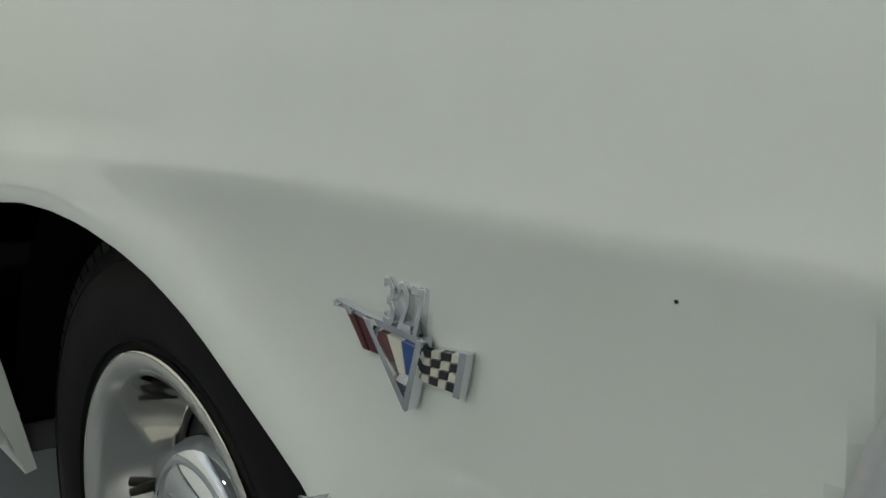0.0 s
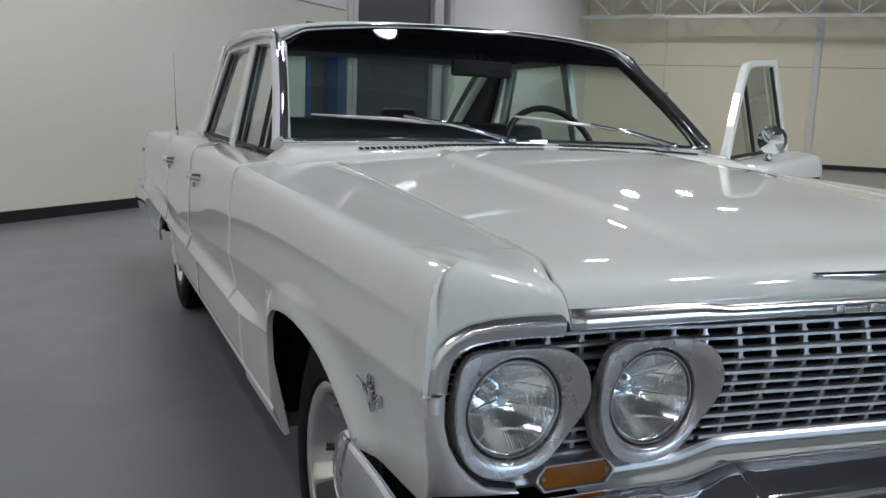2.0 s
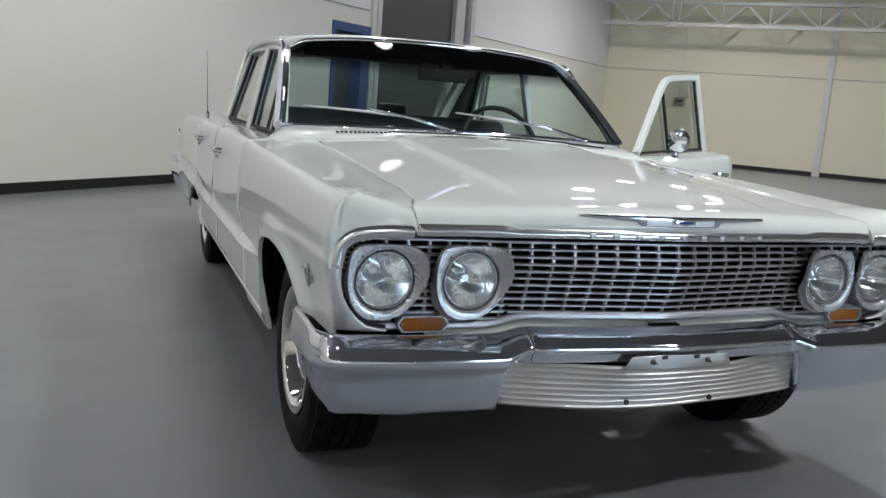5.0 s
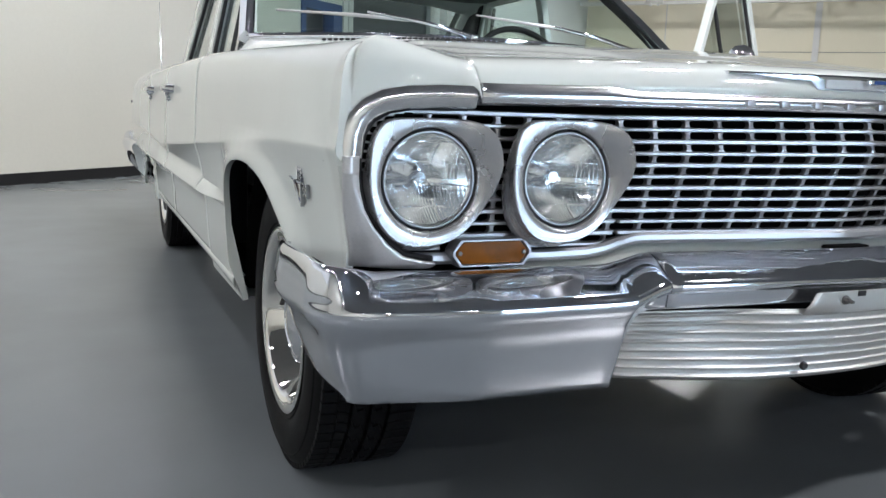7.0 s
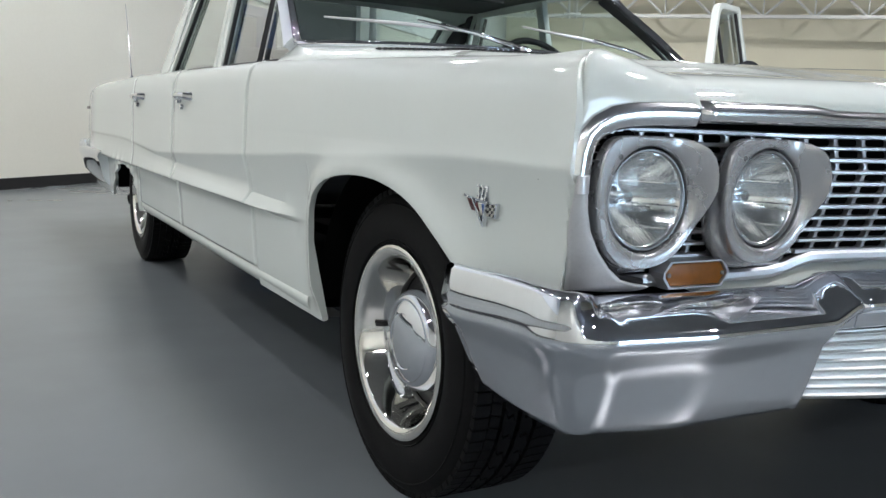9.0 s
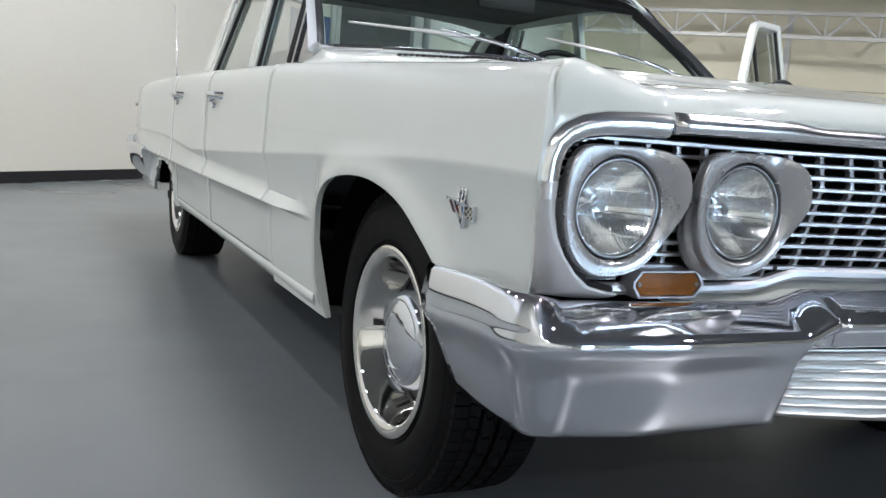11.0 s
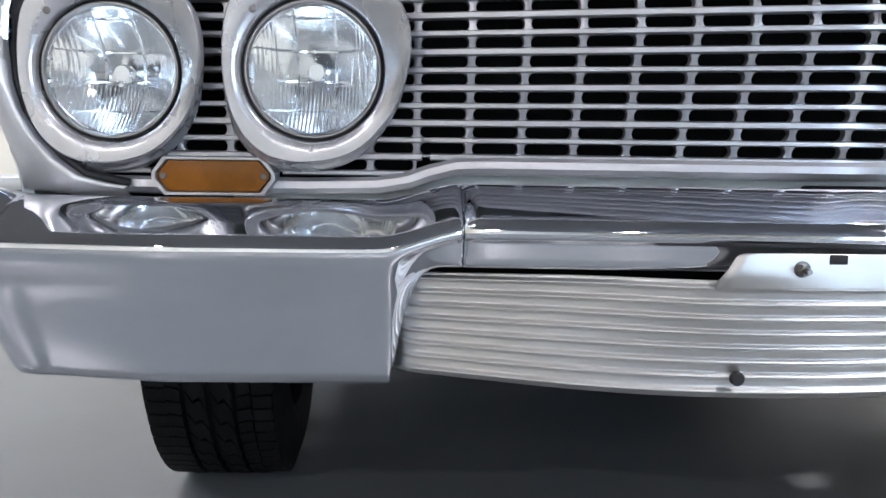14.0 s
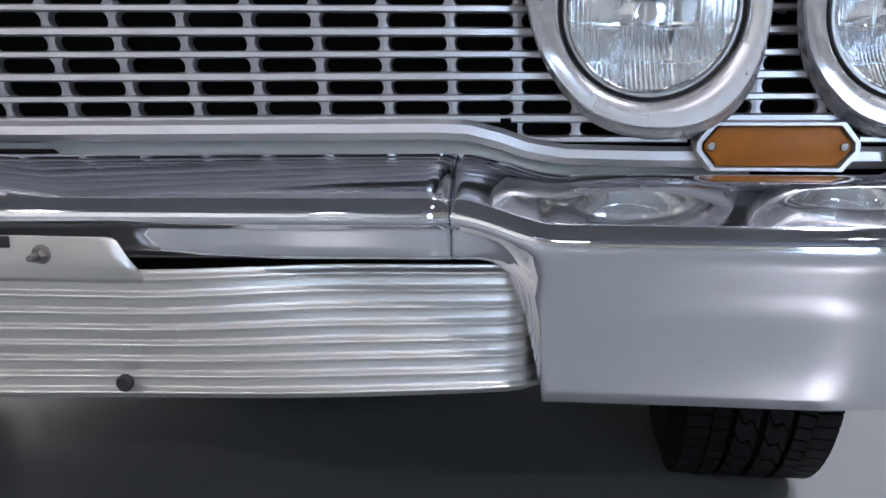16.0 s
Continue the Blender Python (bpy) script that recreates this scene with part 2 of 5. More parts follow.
def wall_box(name, u0, u1, v0, v1, z0, z1, material, label, category="wall", parent=None):
    bm = bmesh.new()
    c = hall((u0 + u1) / 2, (v0 + v1) / 2, (z0 + z1) / 2)
    box(bm, c, (u1 - u0, v1 - v0, z1 - z0), Matrix.Rotation(radians(HALL_TURN), 3, "Z") @ Matrix.Diagonal((1, -1, 1)))
    bmesh.ops.recalc_face_normals(bm, faces=bm.faces[:])
    ob = part(name, bm, material, parent)
    if label:
        tagged(ob, label, category if parent is None else "", kind="structure" if parent is None else "")
    return ob


# long wall with the tall doorway and the blue-framed door
DW0, DW1, DWH = 19.05, 22.4, 4.3
BD0, BD1, BDH = 18.0, 18.97, 2.12
wall_box("wall_long_1", -0.25, BD0, -0.25, 0, 0, LEDGE, WALL, "smooth cream painted lower wall of the hall")
wall_box("wall_long_2", BD1, DW0, -0.25, 0, 0, LEDGE, WALL, "cream painted wall strip between two doorways")
wall_box("wall_long_3", BD0, BD1, -0.25, 0, BDH, LEDGE, WALL, "cream painted wall above the blue door")
wall_box("wall_long_4", DW1, HALL_U + 0.25, -0.25, 0, 0, LEDGE, WALL, "smooth cream painted lower wall beside the tall doorway")
wall_box("wall_upper_1", -0.25, DW0, -0.25, -0.01, LEDGE, HALL_H, WALL_TOP, "white painted upper wall of the hall")
wall_box("wall_upper_2", DW1, HALL_U + 0.25, -0.25, -0.01, LEDGE, HALL_H, WALL_TOP, "white painted upper wall beside the doorway")
wall_box("wall_upper_3", DW0, DW1, -0.25, -0.01, DWH, HALL_H, WALL_TOP, "white painted wall above the tall doorway")
wall_box("wall_end", HALL_U, HALL_U + 0.25, 0, HALL_V + 0.25, 0, HALL_H, WALL_WARM, "warm cream painted end wall of the hall")
wall_box("wall_near", -0.25, 0, 0, HALL_V + 0.25, 0, HALL_H, WALL, "cream painted near wall of the hall")
W0, W1, WZ0, WZ1 = 4.1, 7.9, 0.15, 3.3
wall_box("wall_front_1", -0.25, W0, HALL_V, HALL_V + 0.25, 0, HALL_H, WALL, "cream painted front wall beside the windows")
wall_box("wall_front_2", W1, HALL_U + 0.25, HALL_V, HALL_V + 0.25, 0, HALL_H, WALL, "cream painted front wall past the windows")
wall_box("wall_front_3", W0, W1, HALL_V, HALL_V + 0.25, WZ1, HALL_H, WALL, "cream painted wall above the windows")
wall_box("wall_front_4", W0, W1, HALL_V, HALL_V + 0.25, 0, WZ0, WALL, "cream painted wall under the windows")
wall_box("baseboard_long_1", 0.02, BD0 - 0.06, 0, 0.015, 0, 0.1, BASE, "black rubber baseboard", "baseboard")
wall_box("baseboard_long_2", DW1 + 0.1, HALL_U - 0.02, 0, 0.015, 0, 0.1, BASE, "black rubber baseboard", "baseboard")
wall_box("baseboard_end_1", HALL_U - 0.015, HALL_U, 0.02, 5.48, 0, 0.1, BASE, "black rubber baseboard", "baseboard")
wall_box("baseboard_end_2", HALL_U - 0.015, HALL_U, 5.66, HALL_V, 0, 0.1, BASE, "black rubber baseboard", "baseboard")
wall_box("trim_long_1", 0, DW0 - 0.12, 0, 0.012, LEDGE - 0.012, LEDGE + 0.004, BOXGREY, "thin grey joint strip along the wall", "trim")
wall_box("trim_long_2", DW1 + 0.12, HALL_U, 0, 0.012, LEDGE - 0.012, LEDGE + 0.004, BOXGREY, "thin grey joint strip along the wall", "trim")
wall_box("trim_end", HALL_U - 0.012, HALL_U, 0.012, HALL_V, LEDGE - 0.012, LEDGE + 0.002, BOXGREY, "thin grey joint strip along the end wall", "trim")
wall_box("trim_pilaster", HALL_U - 0.05, HALL_U, 5.5, 5.64, 0, HALL_H - 1.0, STEEL, "narrow white vertical cover strip on the end wall", "trim")

# tall doorway: aluminium frame and a dark panel in place of the unlit inside
d1 = wall_box("doorway_1", DW0 + 0.28, DW1 - 0.55, -0.2, -0.12, 0, DWH - 0.1, DARKINSIDE, "tall aluminium-framed doorway, a dark grey panel standing for its dark inside", "door")
for a, b, c, d in ((DW0 - 0.06, DW0 + 0.06, -0.2, 0.03), (DW0 + 0.16, DW0 + 0.28, -0.22, -0.02), (DW1 - 0.55, DW1 - 0.2, -0.22, -0.04), (DW1 - 0.1, DW1 + 0.06, -0.2, 0.05)):
    wall_box("frame_post", a, b, c, d, 0, DWH, SATIN, "", parent=d1)
wall_box("frame_head", DW0 - 0.06, DW1 + 0.06, -0.22, 0.02, DWH - 0.1, DWH + 0.05, SATIN, "", parent=d1)
wall_box("back_panel", DW0, DW1, -0.4, -0.26, 0, DWH, DARKINSIDE, "", parent=d1)
wall_box("door_handle", DW0 + 0.3, DW0 + 0.36, -0.12, -0.04, 0.95, 1.15, BLACK, "black pull handle", parent=d1)
# blue-framed opening: its dark inside is a dark-coloured panel
d2 = wall_box("doorway_2", BD0 + 0.1, BD1 - 0.1, -0.2, -0.15, 0, BDH - 0.12, DARKINSIDE, "blue-framed doorway, a dark panel standing for its dark inside", "door")
for a, b in ((BD0, BD0 + 0.1), (BD1 - 0.22, BD1)):
    wall_box("frame_post", a, b, -0.25, 0.02, 0, BDH, DOORBLUE, "blue painted frame", parent=d2)
wall_box("frame_head", BD0 + 0.1, BD1 - 0.22, -0.25, 0.02, BDH - 0.12, BDH, DOORBLUE, "blue painted frame", parent=d2)

# shop windows behind the camera
win = wall_box("window_1", W0, W1, HALL_V + 0.1, HALL_V + 0.13, WZ0, WZ1, GLASS, "clear shop window with aluminium mullions and daylight behind", "window")
win.visible_shadow = False
for i in range(4):
    u = lerp(W0, W1, i / 3)
    wall_box("mullion", u - 0.05, u + 0.05, HALL_V - 0.02, HALL_V + 0.2, WZ0, WZ1, SATIN, "", parent=win)
wall_box("sill", W0, W1, HALL_V - 0.08, HALL_V + 0.2, WZ0 - 0.05, WZ0 + 0.01, SATIN, "", parent=win)
wall_box("backdrop", W0 - 4, W1 + 4, HALL_V + 3, HALL_V + 3.1, -1, 6, DAY, "bright overcast daylight outside the windows", "backdrop")
area("window_light", hall((W0 + W1) / 2, HALL_V - 0.1, 2.0), hall((W0 + W1) / 2, 5, 0.9), W1 - W0 - 0.4, WZ1 - WZ0 - 0.3, 205, (0.69, 0.77, 1.0))

# roof joist along the end wall
joist = empty("roof_joist", hall(30.0, 8.0, 3.5), label="white painted open-web steel roof joist near the end wall", category="roof joist")


def hall_bar(name, pts, r, parent):
    bm = bmesh.new()
    tube(bm, [Vector(p) - parent.location for p in pts], r, 6)
    part(name, bm, STEEL, parent)


for z in (3.4, 3.93):
    # each chord is a pair of steel angles: a flat flange with two upright legs
    bm = bmesh.new()
    across = hall(1, 0) - hall(0, 0)
    for wide, high, off, lift in ((0.17, 0.014, 0.0, 0.0), (0.014, 0.07, 0.02, 0.04), (0.014, 0.07, -0.02, 0.04)):
        rows = []
        for v in (0.1, 16.0):
            c = hall(30 + off, v, z + lift) - joist.location
            rows.append([c + across * (wide / 2 * a) + Vector((0, 0, high / 2 * b)) for a, b in ((-1, -1), (1, -1), (1, 1), (-1, 1))])
        vs = grid(bm, rows, loop=True)
        bm.faces.new(vs[0])
        bm.faces.new(vs[1])
    bmesh.ops.recalc_face_normals(bm, faces=bm.faces[:])
    part("chord", bm, STEEL, joist, "pair of steel angles")
v = 0.3
while v < 15:
    hall_bar("web", [hall(30, v, 3.95), hall(30, v + 0.55, 3.42)], 0.03, joist)
    hall_bar("web", [hall(30, v + 0.55, 3.42), hall(30, v + 1.1, 3.95)], 0.03, joist)
    hall_bar("web", [hall(30, v + 0.55, 3.42), hall(30, v + 0.55, 3.95)], 0.018, joist)
    v += 1.1
post = empty("hanger_pipe", hall(29.95, 1.95, 3.45), label="pair of white vertical steel pipes hanging at the joist", category="pipe")
for dv in (-0.09, 0.09):
    hall_bar("pipe", [hall(29.92, 1.95 + dv, 3.35), hall(29.92, 1.95 + dv, HALL_H)], 0.035, post)
hall_bar("clamp", [hall(29.92, 1.75, 3.45), hall(29.92, 2.15, 3.45)], 0.05, post)
thermo = empty("wall_box_control", hall(HALL_U - 0.03, 2.05, 1.58), label="small grey control box with a conduit on the end wall", category="control box")
bm = bmesh.new()
box(bm, (0, 0, 0), (0.06, 0.26, 0.22), Matrix.Rotation(radians(HALL_TURN), 3, "Z"), 0.008)
part("case", bm, BOXGREY, thermo)
hall_bar("conduit", [hall(HALL_U - 0.02, 2.05, 1.69), hall(HALL_U - 0.02, 2.05, 3.6)], 0.014, thermo)
bm = bmesh.new()
box(bm, (0, 0, 0.02), (0.08, 0.18, 0.05), Matrix.Rotation(radians(HALL_TURN), 3, "Z"))
part("cover", bm, BLACK, thermo)

# high-bay lamps; several are unseen fills added to brighten hood, front metals and walls
lamp0 = None
# added fills: (12.2, 7.4), (2.2, 9.5), (2.5, 13.5) and the two at v 15
LAMPS_AND_FILLS = [(4.0, 1.7, 62), (7.5, 1.7, 62), (11.0, 1.7, 62), (14.5, 1.7, 62), (25.0, 2.8, 70), (5.5, 4.4, 62), (13.1, 4.1, 62), (20.0, 3.5, 62), (23.5, 5.0, 62), (27.0, 3.6, 120), (10.8, 10.1, 196), (12.2, 7.4, 125), (18.5, 10.0, 62), (24.0, 10.0, 62), (2.2, 9.5, 130), (2.5, 13.5, 130), (27.5, 9.0, 80), (16.0, 15.0, 40), (4.0, 15.0, 40)]
for u, v, watts in LAMPS_AND_FILLS:
    place = hall(u, v, HALL_H - 0.5)
    if lamp0 is None:
        lamp0 = empty("ceiling_lamp_or_fill", place, label="round white high-bay ceiling lamp, from a set that includes added fill lamps", category="lamp", group="ceiling lamps")
        bm = bmesh.new()
        lathe(bm, [(0.03, 0.5), (0.03, 0.3), (0.1, 0.28), (0.12, 0.12), (0.2, 0.0), (0.19, 0.0), (0.1, 0.11), (0.001, 0.12)], 24, Matrix())
        part("reflector", bm, STEEL, lamp0)
        bm = bmesh.new()
        vs = lathe(bm, [(0.001, 0.015), (0.14, 0.02), (0.18, 0.03)], 24, Matrix())
        part("diffuser", bm, LAMP_ON, lamp0, "glowing diffuser")
    else:
        copy_thing(lamp0, Matrix.Translation(place))
    data = bpy.data.lights.new("lamp_light", "AREA")
    data.shape, data.size, data.energy, data.color = "DISK", 0.34, watts, (1.0, 0.968, 0.95)
    ob = new("lamp_light", data)
    ob.matrix_world = Matrix.Translation(place - Vector((0, 0, 0.02)))

# ---- the car ----
car = empty("car", (0, 0.64, -0.043), label="white 1960s sedan with chrome bumpers, one front door open", category="car")


def cpart(name, bm, material, parent=None, label="", sharp=0.6):
    """A part of the car built in the car's own axes."""
    ob = part(name, bm, material, parent or car, label, sharp)
    if parent is None:
        ob.location = (0, -car.location.y, 0)
    return ob


AXLE_F, AXLE_R, TYRE_R, WHEEL_X = 0.627, 3.66, 0.325, 0.79
AXLE_Z = TYRE_R + 0.043
ARCH = [(0.28, 0.585), (0.299, 0.602), (0.346, 0.634), (0.402, 0.671), (0.45, 0.691), (0.496, 0.704), (0.56, 0.714), (0.626, 0.717), (0.70, 0.714), (0.773, 0.705), (0.835, 0.692), (0.888, 0.673), (0.925, 0.648), (0.952, 0.615), (0.966, 0.58), (0.972, 0.53)]
REAR_ARCH = [(3.31, 0.33), (3.33, 0.40), (3.38, 0.46), (3.47, 0.51), (3.57, 0.53), (3.70, 0.535), (3.85, 0.52), (3.97, 0.47), (4.05, 0.40), (4.07, 0.34)]


def table(y, pts):
    return float(np.interp(y, [p[0] for p in pts], [p[1] for p in pts]))


PEAK = [(-0.034, 0.875), (-0.03, 0.888), (-0.024, 0.9), (-0.016, 0.909), (-0.005, 0.916), (0.01, 0.921), (0.03, 0.933), (0.05, 0.9345), (0.1, 0.9375), (0.3, 0.943), (0.8, 0.957), (1.5, 0.972), (3.3, 0.972), (4.3, 0.955), (5.0, 0.925), (5.1, 0.90), (5.14, 0.86)]
GAPZ = [(-0.034, 0.868), (-0.03, 0.881), (-0.024, 0.893), (-0.016, 0.902), (-0.005, 0.909), (0.01, 0.914), (0.03, 0.918), (0.05, 0.921), (0.12, 0.926), (0.55, 0.95), (1.2, 0.99), (1.45, 1.0)]
GAPX = [(-0.034, 0.748), (0.02, 0.75), (0.06, 0.735), (0.12, 0.712), (0.3, 0.697), (1.45, 0.705)]
SIDE = [(0.26, 0.89), (0.30, 0.905), (0.36, 0.92), (0.45, 0.935), (0.53, 0.942), (0.60, 0.9455), (0.66, 0.9532), (0.70, 0.9585), (0.74, 0.967), (0.766, 0.9744), (0.7735, 0.9766), (0.776, 0.9766), (0.80, 0.9725)]


def taper(y):
    return 0.016 * (max(0.0, 0.5 - y) / 0.5) ** 2 + 0.004 * (max(0.0, 0.08 - y) / 0.08) ** 2 + 0.04 * (max(0.0, y - 4.5) / 0.65) ** 2


def arch_distance(y, z):
    best = 9.0
    for (a, b), (c, d) in zip(ARCH, ARCH[1:] + [(0.975, 0.3)]):
        t = min(1.0, max(0.0, ((y - a) * (c - a) + (z - b) * (d - b)) / ((c - a) ** 2 + (d - b) ** 2)))
        best = min(best, math.hypot(y - a - t * (c - a), z - b - t * (d - b)))
    return best


def crease(y):
    """Height of the soft crease along the side; it sinks towards the rear."""
    up = 0.028 + 0.03 * smooth01((y - 1.05) / 1.6) + 0.05 * smooth01((y - 2.2) / 1.5)
    return max(table(y, [(0.0, 0.775), (0.3, 0.774), (0.55, 0.763), (1.0, 0.738), (1.45, 0.712), (2.1, 0.677), (2.8, 0.645), (3.4, 0.62)]), 0.577 - 0.008 * (y - 1.07) + up + 0.012)


def half_width(y, z):
    """The car's half width on its side, with the spear ridge and the flared wheel arch."""
    w = table(min(0.80, z + 0.773 - crease(y)), SIDE) - taper(y)
    zr = 0.577 - 0.008 * (y - 1.07)
    a = 0.03 * smooth01((y - 1.0) / 0.35)
    up = 0.028 + 0.03 * smooth01((y - 1.05) / 1.6) + 0.05 * smooth01((y - 2.2) / 1.5)
    if z >= zr:
        w += a * max(0.0, 1 - (z - zr) / up)
    else:
        w += a * max(0.0, 1 - (zr - z) / 0.014)
    if y < 1.3:
        d = arch_distance(y, z)
        w += 0.02 * math.exp(-((d / 0.04) ** 2)) * smooth01((z - 0.34) / 0.1)
    if 3.2 < y < 4.3:
        d = min(math.hypot(y - p, z - q) for p, q in REAR_ARCH)
        w += 0.01 * math.exp(-((d / 0.03) ** 2))
    return w


def section(y, bottom, arch):
    """Points (x, z) of the body side at y, from the top inwards to the lower edge."""
    p = table(y, PEAK)
    pts = []
    if y < 1.455:
        gx, gz = table(y, GAPX), table(y, GAPZ)
        pts += [(gx, gz - 0.012), (gx, gz - 0.002), (gx + 0.006, gz)]
        xo = half_width(y, 0.80) - lerp(0.055, 0.036, smooth01((y - 0.3) / 1.0))
        for k in (0.3, 0.55, 0.78, 0.92):
            pts.append((lerp(gx, xo, k), lerp(gz, p, smooth01(k))))
        pts.append((xo, p))
    else:
        xo = half_width(y, 0.80) - 0.045
        pts += [(0.775, 0.95), (0.78, 0.97), (0.79, 0.978), (0.81, 0.982), (0.84, 0.982), (0.865, 0.98), (0.88, 0.977), (xo, p)]
        if y > 3.3:
            pts = [(0.62, p - 0.02), (0.63, p - 0.005), (0.65, p), (0.7, p + 0.004), (0.76, p + 0.006), (0.82, p + 0.006), (0.87, p + 0.004), (xo, p)]
    base = half_width(y, 0.80)
    full = lerp(1.0, 0.65, smooth01((y - 0.3) / 1.0))
    for k, inset in ((0.97, 0.042), (0.91, 0.029), (0.82, 0.018), (0.65, 0.0095), (0.45, 0.005), (0.2, 0.0018), (0.0, 0.0)):
        pts.append((base - inset * full, 0.80 + (p - 0.80) * k))
    zr = 0.577 - 0.008 * (y - 1.07)
    up = 0.028 + 0.03 * smooth01((y - 1.05) / 1.6) + 0.05 * smooth01((y - 2.2) / 1.5)
    zc = crease(y)
    if arch is None:
        top = zr + up
        zs = [0.79, 0.782, zc + 0.007, zc + 0.001, zc - 0.005, zc - 0.009, lerp(zc - 0.009, top, 0.35), lerp(zc - 0.009, top, 0.7), top, zr + up * 0.6, zr + up * 0.3, zr + up * 0.1, zr, zr - 0.005, zr - 0.014]
        zs += [lerp(zr - 0.014, bottom, k) for k in (0.2, 0.4, 0.6, 0.8, 0.95, 1.0)]
    else:
        zs = [0.79, 0.782, zc + 0.005, zc, zc - 0.006, zc - 0.02] + [lerp(zc - 0.02, arch, k) for k in (0.1, 0.2, 0.3, 0.42, 0.54, 0.65, 0.75, 0.83, 0.9, 0.94, 0.97, 0.985, 0.993, 0.997, 1.0)]
    pts += [(half_width(y, z), z) for z in zs]
    x, z = pts[-1]
    pts += [(x - 0.004, z + 0.0005), (x - 0.014, z + 0.003)]
    return pts


def nose_end(x, z):
    """Where the fender's skin ends in front: upright beside the chrome, slanting back below it."""
    if z > 0.766:
        return -0.034 + 0.049 * min(1.0, max(0.0, (x - 0.745) / 0.205))
    return -0.016 + 0.28 * (0.766 - z)


CORNER = [(0.766, -0.014), (0.82, -0.0125), (0.86, -0.009), (0.88, -0.0035), (0.9, 0.005), (0.915, 0.015), (0.926, 0.027), (0.9335, 0.04)]
CHROME_ARC = [(0.748, 0.859), (0.80, 0.859), (0.85, 0.856), (0.885, 0.85), (0.91, 0.838), (0.926, 0.822), (0.934, 0.80), (0.937, 0.766)]


def chrome_y(x):
    """Depth of the chrome surround's middle along its arc."""
    return 0.018 - 0.022 * max(0.0, (0.92 - x) / 0.17)


def resampled(line, at, knot, share):
    """Points of a line at fractions of it; the part up to point knot takes the first share."""
    pts = [Vector(p) for p in line]
    run = [0.0]
    for a, b in zip(pts, pts[1:]):
        run.append(run[-1] + (b - a).length)
    key = [share * r / run[knot] if i <= knot else share + (1 - share) * (r - run[knot]) / (run[-1] - run[knot]) for i, r in enumerate(run)]
    return [Vector([float(np.interp(t, key, [p[k] for p in pts])) for k in range(3)]) for t in at]


def nose_patch(bm, top, gap, corner, gap_knot, corner_knot, sgn):
    """The fender's rolled front: between the hood gap, the crisp corner, the fender's top and the chrome surround."""
    fs = [0.0, 0.08, 0.18, 0.3, 0.42, 0.54, 0.66, 0.77, 0.86, 0.93, 0.97, 0.99, 1.0]
    ss = span(0.0, 1.0, 25)
    arc = [(sgn * x, chrome_y(x) - 0.02, z) for x, z in CHROME_ARC]
    T = resampled(top, fs, len(top) // 2, 0.5)
    B = resampled(arc, fs, 3, 0.55)
    L = resampled(gap, ss, gap_knot, 0.45)
    R = resampled(corner, ss, corner_knot, 0.45)
    B[0], B[-1] = L[-1], R[-1]
    rows = []
    for s, l, r in zip(ss, L, R):
        row = []
        for f, t, b in zip(fs, T, B):
            row.append(l * (1 - f) + r * f + t * (1 - s) + b * s - (T[0] * (1 - f) + T[-1] * f) * (1 - s) - (B[0] * (1 - f) + B[-1] * f) * s)
        row[0], row[-1] = l, r
        rows.append(row)
    grid(bm, rows, flip=sgn < 0)
    grid(bm, [[v + Vector((-sgn * 0.006, 0, -0.014)), v] for v in L], flip=sgn < 0)


